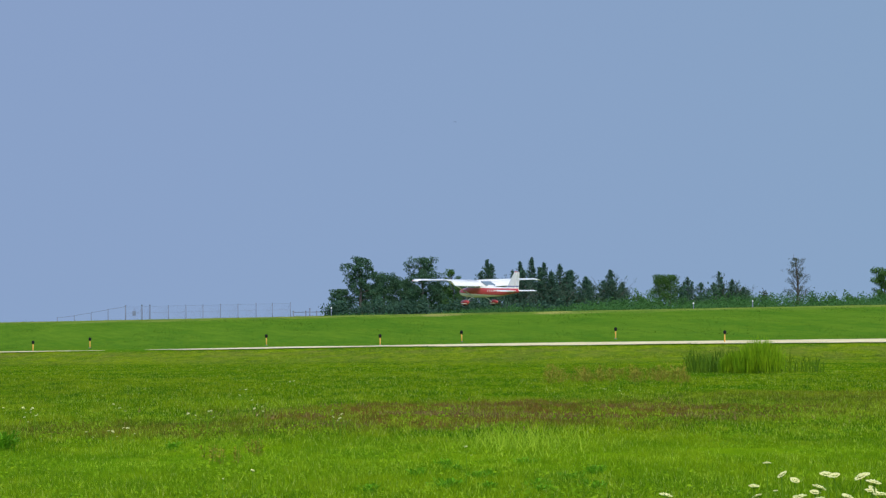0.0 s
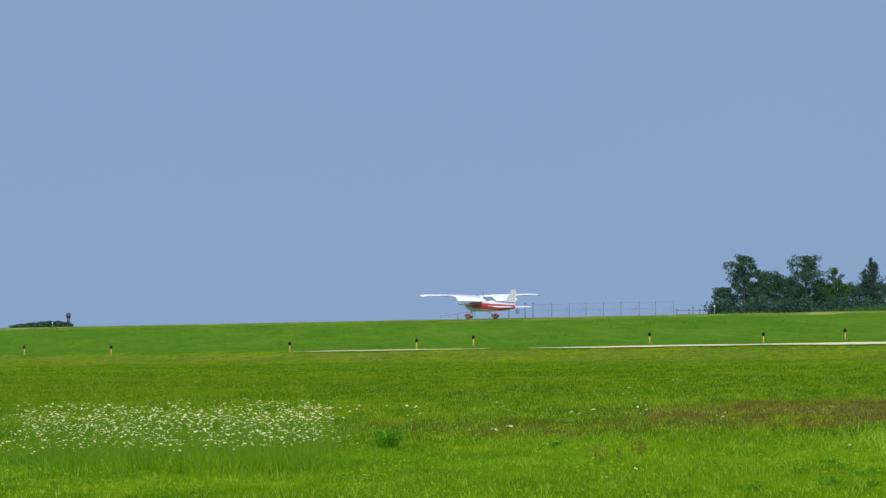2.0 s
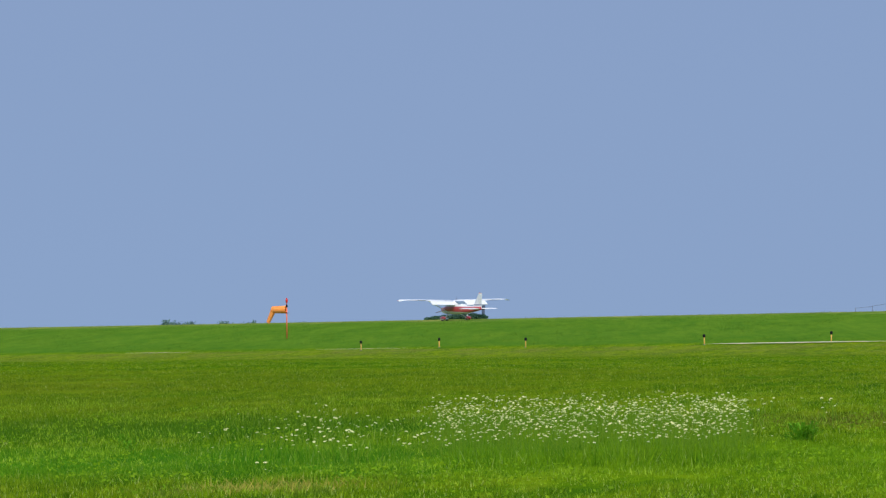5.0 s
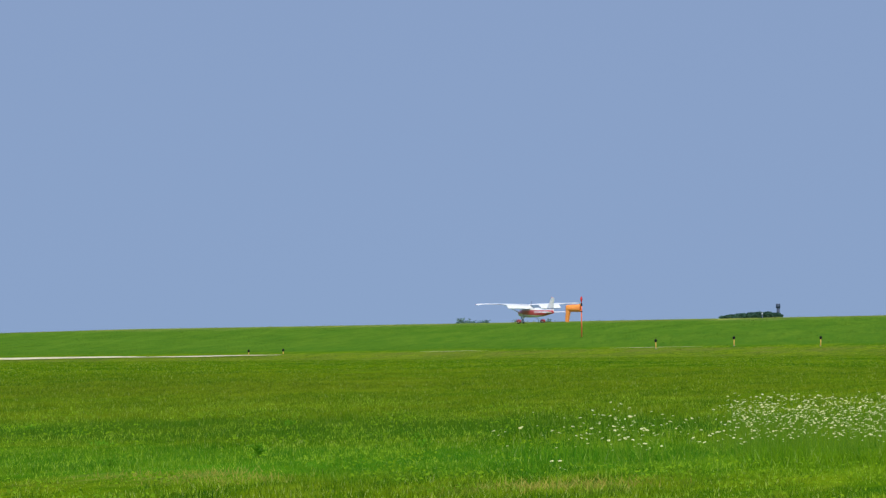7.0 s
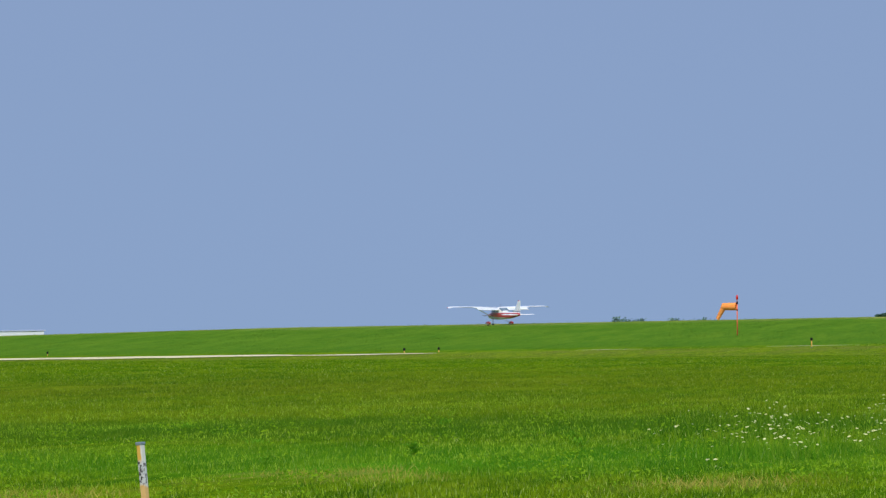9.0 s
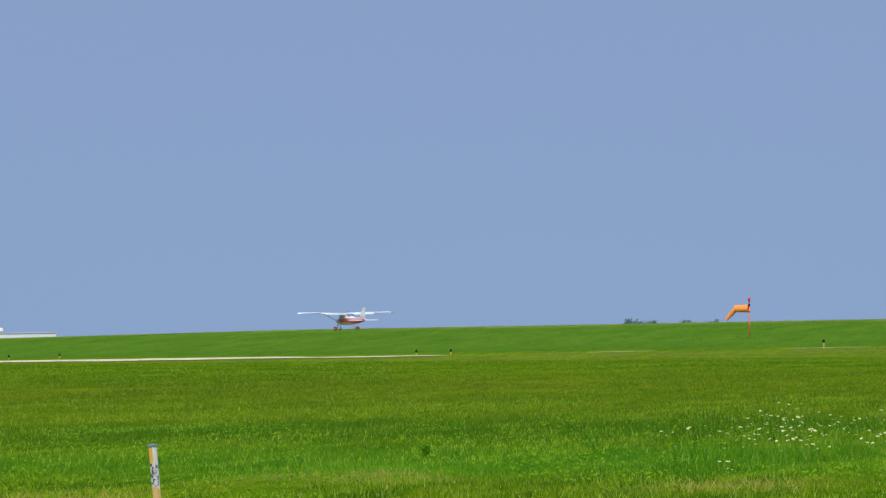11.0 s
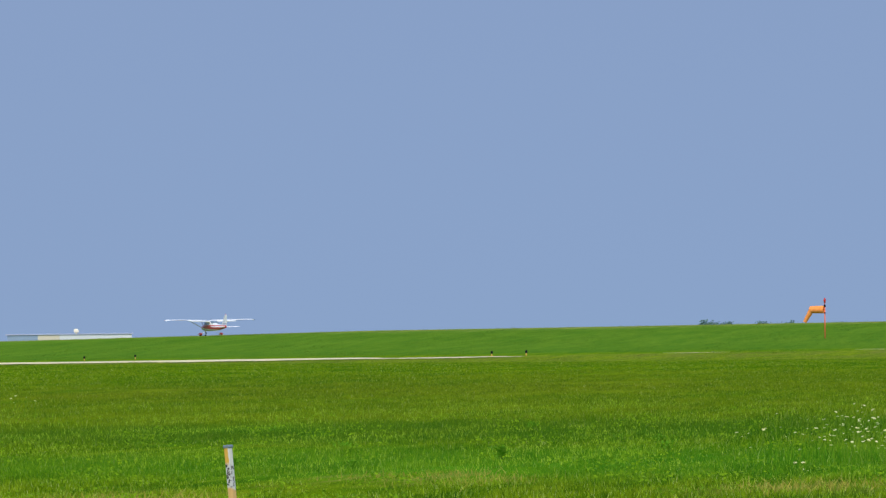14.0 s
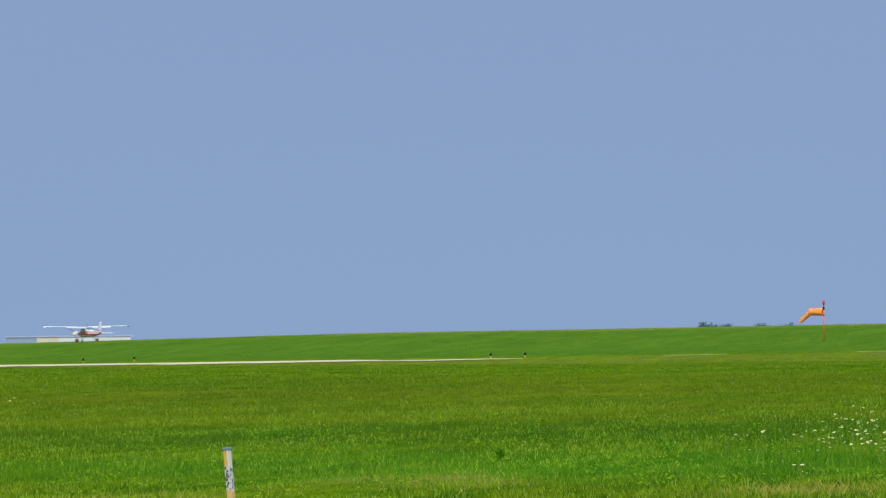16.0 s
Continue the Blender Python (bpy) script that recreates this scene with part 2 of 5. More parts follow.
M_FENCE = paint("weathered_galvanised_steel", (0.15, 0.18, 0.24), 0.7, 0.3, 3)
# dark paint of the stack; also the painted shade on the right wing tip
M_DARK = paint("dark_paint_and_tip_shade", (0.05, 0.07, 0.11), 0.7, 0.3, 4)
M_BARK = paint("grey_brown_bark", (0.075, 0.060, 0.048), 0.9, 0.6, 3)
M_PETAL = leaf_material("cream_white_petals", (0.84, 0.80, 0.34), (0.88, 0.85, 0.46), (0.74, 0.74, 0.24), 0.3)
M_STEM = leaf_material("green_stem", (0.15, 0.29, 0.016), (0.20, 0.34, 0.02), (0.11, 0.24, 0.016), 0.3)
M_WALL_TAN = paint("tan_metal_siding", (0.60, 0.52, 0.38), 0.6, 0.2, 0.3)
M_WALL_WHITE = paint("white_metal_siding", (0.62, 0.62, 0.60), 0.6, 0.2, 0.3)
M_WALL_BLUE = paint("blue_grey_metal_siding", (0.24, 0.31, 0.40), 0.6, 0.2, 0.3)
M_ROOF = paint("grey_metal_roof", (0.33, 0.35, 0.40), 0.6, 0.25, 0.4)
M_UNIT = paint("cream_housing", (0.78, 0.70, 0.50), 0.5, 0.15, 1)
M_WHITE_LAMP = paint("white_lamp_glass", (0.85, 0.85, 0.82), 0.25, 0.1)
M_POST = post_paint()
# broad leaves and cedar sprays are lightened and blued in place of distance haze
M_LEAF_OAK = leaf_material("broad_leaves", (0.046, 0.102, 0.056), (0.070, 0.138, 0.064), (0.040, 0.090, 0.056))
M_LEAF_LIGHT = leaf_material("light_leaves", (0.060, 0.135, 0.034), (0.090, 0.175, 0.040), (0.044, 0.100, 0.030))
M_LEAF_CEDAR = leaf_material("cedar_sprays", (0.046, 0.100, 0.066), (0.064, 0.126, 0.074), (0.040, 0.088, 0.064), 0.12)
M_LEAF_PALE = leaf_material("sparse_grey_leaves", (0.055, 0.075, 0.045), (0.075, 0.100, 0.050), (0.045, 0.050, 0.038))
# far leaves: air haze put into the colour, paler and bluer
M_LEAF_FAR = leaf_material("far_leaves_hazed", (0.130, 0.215, 0.180), (0.150, 0.240, 0.195), (0.110, 0.185, 0.160))
M_CROP = leaf_material("maize_leaves", (0.046, 0.125, 0.034), (0.062, 0.150, 0.038), (0.040, 0.105, 0.030))
M_REED = leaf_material("reed_leaves", (0.060, 0.130, 0.010), (0.130, 0.220, 0.010), (0.026, 0.066, 0.008), 0.3)
M_GOLD = leaf_material("goldenrod_leaves", (0.20, 0.36, 0.012), (0.30, 0.44, 0.012), (0.12, 0.25, 0.012), 0.45)
M_CATTAIL = leaf_material("dark_cattail_leaf", (0.020, 0.070, 0.014), (0.030, 0.095, 0.016), (0.015, 0.050, 0.012), 0.2)
M_WEED = leaf_material("green_weed_leaves", (0.15, 0.36, 0.014), (0.22, 0.44, 0.018), (0.085, 0.24, 0.012), 0.4)
# blade colour brightened to look sunlit; the pale seed grass shares it
M_BRIGHT = leaf_material("sunlit_blades", (0.34, 0.50, 0.020), (0.46, 0.58, 0.050), (0.26, 0.42, 0.020), 0.45)
M_DEAD = leaf_material("dead_brown_leaves", (0.16, 0.110, 0.034), (0.30, 0.205, 0.080), (0.09, 0.055, 0.018), 0.15)
M_STRAW = leaf_material("dry_straw", (0.42, 0.36, 0.05), (0.50, 0.42, 0.08), (0.34, 0.28, 0.03), 0.3)
M_DOCK = leaf_material("dry_dock_weed", (0.36, 0.30, 0.040), (0.30, 0.36, 0.030), (0.24, 0.12, 0.030), 0.4)


def sock_material():
    n = Nodes("orange_sock_fabric")
    at = n.local()
    c = n.mix(n.span(n.noise(at, 5, 4), 0.4, 0.75), (1.0, 0.36, 0.09), (1.0, 0.28, 0.06))
    return n.surface(c, 0.75, bump=n.noise(at, 9, 3), strength=0.4, distance=0.03, leafy=0.12)


M_SOCK = sock_material()


# ---- mesh helpers ----
def part(name, bm, material, parent=None, label="", smooth=False):
    """Links a bmesh as one mesh object under a thing or under a part."""
    me = bpy.data.meshes.new(name)
    bm.to_mesh(me)
    bm.free()
    me.materials.append(material)
    if smooth:
        me.shade_smooth()
    ob = new(name, me)
    ob.parent = parent
    return tagged(ob, label)


def sheet(name, verts, faces, material, parent=None, smooth=False):
    """A mesh object from arrays of vertices and of equal-sided faces."""
    verts, faces = np.asarray(verts, np.float32), np.asarray(faces, np.int32)
    me = bpy.data.meshes.new(name)
    me.vertices.add(len(verts))
    me.vertices.foreach_set("co", verts.ravel())
    k = faces.shape[1]
    me.loops.add(faces.size)
    me.loops.foreach_set("vertex_index", faces.ravel())
    me.polygons.add(len(faces))
    me.polygons.foreach_set("loop_start", np.arange(len(faces), dtype=np.int32) * k)
    me.update(calc_edges=True)
    me.materials.append(material)
    if smooth:
        me.shade_smooth()
    ob = new(name, me)
    ob.parent = parent
    return ob


def thing(name, label, category, group="", at=None, kind=""):
    ob = new(name)
    if at is not None:
        ob.matrix_basis = at
    return tagged(ob, label, category, group, kind)


def box(bm, size, m=Matrix(), bevel=0.0):
    made = bmesh.ops.create_cube(bm, size=1.0, matrix=m @ Matrix.Diagonal((*size, 1)))
    if bevel:
        edges = list({e for v in made["verts"] for e in v.link_edges})
        bmesh.ops.bevel(bm, geom=edges, offset=bevel, segments=2, affect="EDGES", profile=0.6)
    return bm


def rod(bm, a, b, ra, rb=None, sides=10):
    """A tapered round bar from a to b."""
    a, b = Vector(a), Vector(b)
    d = b - a
    m = Matrix.Translation((a + b) / 2) @ d.to_track_quat("Z", "Y").to_matrix().to_4x4()
    bmesh.ops.create_cone(bm, cap_ends=True, segments=sides, radius1=ra, radius2=ra if rb is None else rb, depth=d.length, matrix=m)
    return bm


def loft(bm, rings, close=True):
    """Skins rings of equal count of points; closes the ends."""
    rows = [[bm.verts.new(p) for p in ring] for ring in rings]
    k = len(rows[0])
    for a, b in zip(rows, rows[1:]):
        for i in range(k):
            bm.faces.new((a[i], a[(i + 1) % k], b[(i + 1) % k], b[i]))
    if close:
        bm.faces.new(list(reversed(rows[0])))
        bm.faces.new(rows[-1])
    bmesh.ops.recalc_face_normals(bm, faces=bm.faces)
    return bm


# ---- terrain ----
def smooth01(t):
    t = np.clip(t, 0, 1)
    return t * t * (3 - 2 * t)


def ground_z(x, y):
    """Height of the ground: a level meadow, a bank up to the runway's crest, and lower land beyond that falls to one side."""
    x, y = np.asarray(x, float), np.asarray(y, float)
    u, w, d = -0.565 * x + 0.825 * y, 0.825 * x + 0.565 * y, np.hypot(x, y)
    az = np.degrees(np.arctan2(-x, y))
    k = (u - 300) / 45
    z = -0.0066 * 45 * np.where(k > 30, k, np.log1p(np.exp(np.clip(k, -30, 30))))
    z = z - 0.6 * smooth01((w - 60) / 125)
    du = np.clip(u - 406, -300, 430)
    z = z + (2.996 + 0.00110 * du + 4.17e-06 * du * du) * (0.75 * np.clip((w - 185) / 102, 0, 1) + 0.25 * smooth01((w - 185) / 102))
    side = smooth01((az - 3.3) / 1.6)
    z = z - (0.5 + 4.0 * side) * smooth01((w - 295) / 120)
    z = z - 0.04 * smooth01((az - 6.5) / 5) * smooth01((w - 150) / 40) * np.clip(d / 600, 0, 1.3)
    return z - 0.006 * np.maximum(0, d - (1150 - 400 * side))


def polar(az, d, lift=0.0):
    """A place d metres off, az degrees to the left of +y, on the ground."""
    x, y = -d * math.sin(radians(az)), d * math.cos(radians(az))
    return Vector((x, y, float(ground_z(x, y)) + lift))


def rows_xy(w, u):
    """The plan point at w metres across and u metres along the runway's direction."""
    return 0.825 * w - 0.565 * u, 0.565 * w + 0.825 * u


def upright(az, d, turn=0.0, lift=0.0, rx=0.0, ry=0.0):
    p = polar(az, d, lift)
    return pose(p.x, p.y, p.z, rx, ry, turn)


def build_ground():
    az = np.radians(np.concatenate([np.arange(-180, -8, 4.0), np.arange(-8, 22, 0.2), np.arange(22, 180, 4.0)]))
    r = np.concatenate([[0.0005, 2, 5, 10, 20, 30], np.arange(40, 1000, 4.0), np.geomspace(1000, 4800, 24)])
    a, d = np.meshgrid(az, r)
    x, y = -d * np.sin(a), d * np.cos(a)
    z = ground_z(x, y) + 0.0
    for i in range(z.shape[0]):
        if 40 <= r[i] < 340:
            for j in range(z.shape[1]):
                z[i, j] += 0.05 * noise.noise(Vector((x[i, j] * 0.25, y[i, j] * 0.10, 0.0)))
    verts = np.stack([x, y, z], -1).reshape(-1, 3)
    n, k = len(r), len(az)
    i, j = np.meshgrid(np.arange(n - 1), np.arange(k), indexing="ij")
    q = np.stack([i * k + j, i * k + (j + 1) % k, (i + 1) * k + (j + 1) % k, (i + 1) * k + j], -1).reshape(-1, 4)[:, ::-1]
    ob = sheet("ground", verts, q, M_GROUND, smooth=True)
    return tagged(ob, "green airfield meadow rising to a low crest", "ground", kind="structure")


def build_backdrop():
    """Uniform blue summer haze all round, far beyond the land."""
    n = Nodes("blue_haze")
    e = n.add("ShaderNodeEmission")
    at = n.place()
    z = n.split(at)[2]
    c = n.mix(n.span(z, -20, 420), (0.256, 0.370, 0.588), (0.240, 0.334, 0.552))
    c = n.mix(n.span(n.noise(at, 0.002, 2), 0.3, 0.7, 0.0, 0.3), c, (0.250, 0.350, 0.560))
    east = n.span(n.split(at)[0], -180, 330)
    c = n.mix(n.maths("MULTIPLY", east, 0.9), c, n.mix(n.span(z, -20, 420), (0.250, 0.376, 0.568), (0.236, 0.352, 0.538)))
    n.put(e.inputs[0], c)
    e.inputs[1].default_value = 1.0
    n.links.new(e.outputs[0], n.out.inputs[0])
    k = 96
    ring_a = np.linspace(0, 2 * np.pi, k, endpoint=False)
    zs = (-120, 0, 120, 300, 600, 1100)
    verts = [(4600 * math.sin(a), 4600 * math.cos(a), z) for z in zs for a in ring_a]
    q = [(i * k + j, i * k + (j + 1) % k, (i + 1) * k + (j + 1) % k, (i + 1) * k + j) for i in range(len(zs) - 1) for j in range(k)]
    tagged(sheet("backdrop", verts, q, n.mat, smooth=True), "plain blue summer haze", "sky", kind="structure")


def build_taxiway():
    """Pale gravel taxiway along the foot of the bank; overgrown in the middle, so it comes in stretches."""
    parts = ((209.4, 207.8, 215.2, 211.9, 200, 316, 0.25), (207.4, 206.3, 211.4, 209.6, 310, 334, 0.7), (206.2, 205.3, 208.7, 207.4, 338, 360, 0.8), (205.8, 205.6, 206.4, 206.2, 398, 412, 0.9), (203.6, 203.4, 204.2, 204.0, 427, 438, 0.9),
             (199.2, 199.2, 202.2, 201.8, 456, 486, 1.2), (198.8, 200.3, 203.6, 205.1, 482, 900, 1.1))
    for k, (w0, v0, w1, v1, u0, u1, ragged) in enumerate(parts):
        us = np.arange(u0, u1 + 0.1, 1.5)
        ws = np.linspace(0, 1, 7)
        ease = np.clip(np.minimum((us - u0) / 14, (u1 - us) / 14), 0.06, 1) ** 0.6
        edge0 = w0 + (v0 - w0) * (us - u0) / (u1 - u0) + (0.5 + ragged) * np.array([noise.noise(Vector((u * 0.08, 3.1 + k, 0))) + 0.5 * noise.noise(Vector((u * 0.5, 8.1 + k, 0))) for u in us])
        edge1 = w1 + (v1 - w1) * (us - u0) / (u1 - u0) + (0.3 + 0.3 * ragged) * np.array([noise.noise(Vector((u * 0.08, 7.7 + k, 0))) for u in us])
        mid = (edge0 + edge1) / 2
        verts = []
        for a, b, m, e, u in zip(edge0, edge1, mid, ease, us):
            w = m + ((a - m) + (b - a) * ws) * e
            x, y = rows_xy(w, u)
            verts.append(np.stack([x, y, ground_z(x, y) + 0.05], -1))
        verts = np.concatenate(verts)
        i, j = np.meshgrid(np.arange(len(us) - 1), np.arange(6), indexing="ij")
        q = np.stack([i * 7 + j, i * 7 + j + 1, (i + 1) * 7 + j + 1, (i + 1) * 7 + j], -1).reshape(-1, 4)
        ob = sheet("taxiway", verts, q, M_GRAVEL, smooth=True)
        tagged(ob, "pale gravel taxiway half hidden by grass", "taxiway", kind="structure")


def blades(rng, x, y, height, width, lean):
    """Single-triangle grass blades at the given places."""
    n = len(x)
    z = ground_z(x, y) - 0.01
    turn = rng.uniform(0, 2 * np.pi, n)
    side = np.stack([np.cos(turn), np.sin(turn), np.zeros(n)], -1) * (width / 2)[:, None]
    tilt = rng.uniform(0, 2 * np.pi, n)
    off = np.stack([np.cos(tilt) * lean * height, np.sin(tilt) * lean * height, height], -1)
    base = np.stack([x, y, z], -1)
    v = np.stack([base - side, base + side, base + off], 1).reshape(-1, 3)
    return v


def lattice(x, y, seed):
    """Smooth random values from 0 to 1 over the plane, one for each unit."""
    table = np.random.default_rng(seed).uniform(0, 1, (256, 256))
    i, j = np.floor(x).astype(int), np.floor(y).astype(int)
    f, g = smooth01(x - i), smooth01(y - j)
    a, b = table[i % 256, j % 256], table[(i + 1) % 256, j % 256]
    c, d = table[i % 256, (j + 1) % 256], table[(i + 1) % 256, (j + 1) % 256]
    return (a * (1 - f) + b * f) * (1 - g) + (c * (1 - f) + d * f) * g


def tussocks(x, y):
    """How tall the sward stands, from 0 to about 1: tufts on tussocks on wide swells."""
    small, tuft, wide = lattice(x / .11, y / .5, 1), lattice(x / .42 + .3 * y, y / 1.7, 2), lattice(x / 1.9, y / 8, 3)
    return np.clip(.42 + .45 * (small - .3) + .50 * (tuft - .4) + .40 * (wide - .45), .28, 1.4)


def build_grass():
    rng = np.random.default_rng(11)
    zones = ((55, 85, 680, 0.105, 0.014), (85, 130, 330, 0.11, 0.018), (130, 210, 120, 0.10, 0.024), (210, 400, 36, 0.09, 0.026), (400, 570, 14, 0.09, 0.040))
    for d0, d1, per, tall, wide in zones:
        area = 0.5 * radians(21) * (d1 ** 2 - d0 ** 2)
        m = int(area * per) // 5
        d = np.sqrt(rng.uniform(d0 ** 2, d1 ** 2, m))
        a = np.radians(rng.uniform(-4.6, 16.4, m))
        x, y = -d * np.sin(a), d * np.cos(a)
        spread = 0.22 * tall * (1 + d / 150)
        x = np.repeat(x, 5) + rng.normal(0, 1, 5 * m) * np.repeat(spread, 5)
        y = np.repeat(y, 5) + rng.normal(0, 1, 5 * m) * np.repeat(spread, 5)
        w = 0.825 * x + 0.565 * y
        u = -0.565 * x + 0.825 * y
        keep = (w < np.where(u < 310, 208.0, np.where(u < 440, 204.8, 198.6)))
        x, y = x[keep], y[keep]
        n = len(x)
        h = tall * tussocks(x, y) * rng.uniform(0.45, 1.15, n)
        v = blades(rng, x, y, h, wide * rng.uniform(0.5, 1.4, n), rng.uniform(0.02, 0.75, n))
        ob = sheet("meadow_grass", v, np.arange(3 * n).reshape(-1, 3), M_GRASS)
        tagged(ob, "short green meadow grass with yellow and brown patches", "grass", kind="stuff")
    # uncut growth round the flowers
    spots = ((4.05, 6.95, 69, 95, 30000, .20), (6.9, 9.0, 72, 112, 8000, .16), (-3.9, -2.4, 33, 45, 7000, .34))
    vs = []
    for a0, a1, d0, d1, n, tall in spots:
        a, d = np.radians(rng.uniform(a0, a1, n)), rng.uniform(d0, d1, n)
        x, y = -d * np.sin(a), d * np.cos(a)
        edge = np.minimum(1, np.minimum((np.degrees(a) - a0), (a1 - np.degrees(a))) / .35)
        h = tall * np.clip(edge, .2, 1) * rng.uniform(.35, 1.1, n)
        vs.append(blades(rng, x, y, h, .018 * rng.uniform(.6, 1.4, n), rng.uniform(.1, .8, n)))
    v = np.concatenate(vs)
    tagged(sheet("tall_grass", v, np.arange(len(v)).reshape(-1, 3), M_GRASS), "taller uncut green growth among wild flowers", "grass", kind="stuff")
    # stray blades, sunlight put into their bright colour, and clover in the near meadow
    n = 120000
    a, d = np.radians(rng.uniform(-4.6, 16.4, n)), 55 + 75 * rng.uniform(0, 1, n) ** .8
    x, y = -d * np.sin(a), d * np.cos(a)
    some = lattice(x / .9, y / 4, 5) + .6 * lattice(x / .25, y, 6) > rng.uniform(.55, 1.5, n)
    x, y = x[some], y[some]
    n = len(x)
    v = blades(rng, x, y, .04 + .075 * tussocks(x, y) * rng.uniform(.5, 1.3, n), .014 * rng.uniform(.6, 1.4, n), rng.uniform(.05, .9, n))
    tagged(sheet("stray_blades", v, np.arange(3 * n).reshape(-1, 3), M_BRIGHT), "long grass blades in a sunlit tint standing in the meadow", "grass", kind="stuff")
    # long pale blades gone to seed
    n = 700
    a, d = np.radians(rng.normal(-.62, .30, n)), np.clip(rng.normal(81, 4, n), 70, 92)
    x, y = -d * np.sin(a), d * np.cos(a)
    v = blades(rng, x, y, .22 * rng.uniform(.3, 1.2, n), .013 * rng.uniform(.6, 1.4, n), rng.uniform(.2, 1.1, n))
    tagged(sheet("seed_grass", v, np.arange(3 * n).reshape(-1, 3), M_BRIGHT), "long pale grass blades gone to seed", "grass", kind="stuff")
    hub = 260
    a, d = np.radians(rng.uniform(-4.5, 16, hub)), rng.uniform(56, 110, hub)
    x, y = np.repeat(-d * np.sin(a), 60) + rng.normal(0, .22, hub * 60), np.repeat(d * np.cos(a), 60) + rng.normal(0, .5, hub * 60)
    c = np.stack([x, y, ground_z(x, y) + rng.uniform(.02, .13, hub * 60)], -1)
    v, f = leaf_quads(rng, c, .020, .5)
    tagged(sheet("clover_leaves", v, f, M_GOLD), "small broad clover leaves among the grass", "clover", kind="stuff")
    # dead brown weeds, standing
    n = 14000
    a, d = np.radians(rng.normal(-.5, 1.15, n)), np.clip(rng.normal(108, 7, n), 92, 125)
    x, y = -d * np.sin(a), d * np.cos(a)
    thick = np.sin(x * 1.9 + 1.3 * np.sin(y * .3)) + np.sin(y * .55 + x * .7) > .1
    x, y = x[thick], y[thick]
    n = len(x)
    v = blades(rng, x, y, .085 * rng.uniform(.3, 1.2, n), .020 * rng.uniform(.5, 1.6, n), rng.uniform(.2, 1.4, n))
    tagged(sheet("dead_weeds", v, np.arange(3 * n).reshape(-1, 3), M_DEAD), "dead reddish-brown weeds in the grass", "weeds", kind="stuff")
    # tufts that hang over the taxiway's near edge
    n = 26000
    u = rng.uniform(200, 760, n)
    edge = np.where(u < 316, 209.4 - 1.6 * (u - 200) / 116, np.where(u < 440, 206.6, 199.4 + 1.3 * np.clip((u - 482) / 400, 0, 1)))
    hang = np.sin(u * .9 + 2.2 * np.sin(u * .13)) * np.sin(u * .27 + 1.0)
    w = edge + rng.uniform(-2.0, .6, n) + 1.2 * np.clip(hang, -.4, 1)
    x, y = rows_xy(w, u)
    v = blades(rng, x, y, (.03 + .08 * np.clip(hang, 0, 1)) * rng.uniform(.5, 1.3, n), .03 * rng.uniform(.6, 1.4, n), rng.uniform(.05, .8, n))
    tagged(sheet("verge_grass", v, np.arange(3 * n).reshape(-1, 3), M_GRASS), "grass tufts over the edge of the taxiway", "grass", kind="stuff")
    # short sward on the bank
    n = 170000
    u = rng.uniform(215, 720, n)
    low = np.where(u < 320, 214.0, np.where(u < 480, 209.0, 205.6))
    w = low + (284 - low) * rng.uniform(0, 1, n)
    x, y = rows_xy(w, u)
    h = .06 * (.3 + lattice(x / 1.5, y / 14, 8)) * rng.uniform(.5, 1.2, n)
    v = blades(rng, x, y, h, .055 * rng.uniform(.5, 1.4, n), rng.uniform(.3, 1.6, n))
    tagged(sheet("bank_grass", v, np.arange(3 * n).reshape(-1, 3), M_BANK), "short green grass on the bank below the runway", "grass", kind="stuff")
    # straw-coloured dead grass close by
    hubs = np.array(((-14.9, 58.6), (-14.3, 58.2), (-13.7, 65.5), (-13.2, 66.5), (-9.1, 61.0), (-8.6, 62.0), (-12.4, 64.0)))
    c = hubs[rng.integers(0, len(hubs), 1800)] + rng.normal(0, 1, (1800, 2)) * (.30, .9)
    v = blades(rng, c[:, 0], c[:, 1], .11 * rng.uniform(.3, 1.2, 1800), .012 * rng.uniform(.6, 1.4, 1800), rng.uniform(.2, 1.2, 1800))
    tagged(sheet("straw", v, np.arange(5400).reshape(-1, 3), M_STRAW), "tufts of dead straw-coloured grass", "grass", kind="stuff")
    # rough grass along the crest
    n = 40000
    w, u = rng.uniform(276, 300, n), rng.uniform(230, 900, n)
    x, y = rows_xy(w, u)
    clump = np.clip(np.sin(u * 1.7 + 3 * np.sin(u * .23)) * np.sin(u * .61 + w * .9) - .55, 0, 1)
    h = (.03 + .40 * clump) * rng.uniform(.3, 1.2, n)
    v = blades(rng, x, y, h, .035 * rng.uniform(.6, 1.4, n), rng.uniform(.05, .8, n))
    tagged(sheet("crest_grass", v, np.arange(3 * n).reshape(-1, 3), M_GRASS), "rough grass along the top of the bank", "grass", kind="stuff")


# ---- aircraft ----
def ring(y, half, zb, zt, flat=0.62, k=20):
    """A rounded, slab-sided cross-section of the body."""
    out = []
    for i in range(k):
        a = 2 * math.pi * i / k
        c, s = math.cos(a), math.sin(a)
        x = half * math.copysign(abs(c) ** flat, c)
        z = (zb + zt) / 2 + (zt - zb) / 2 * math.copysign(abs(s) ** flat, s)
        out.append((x, y, z))
    return out


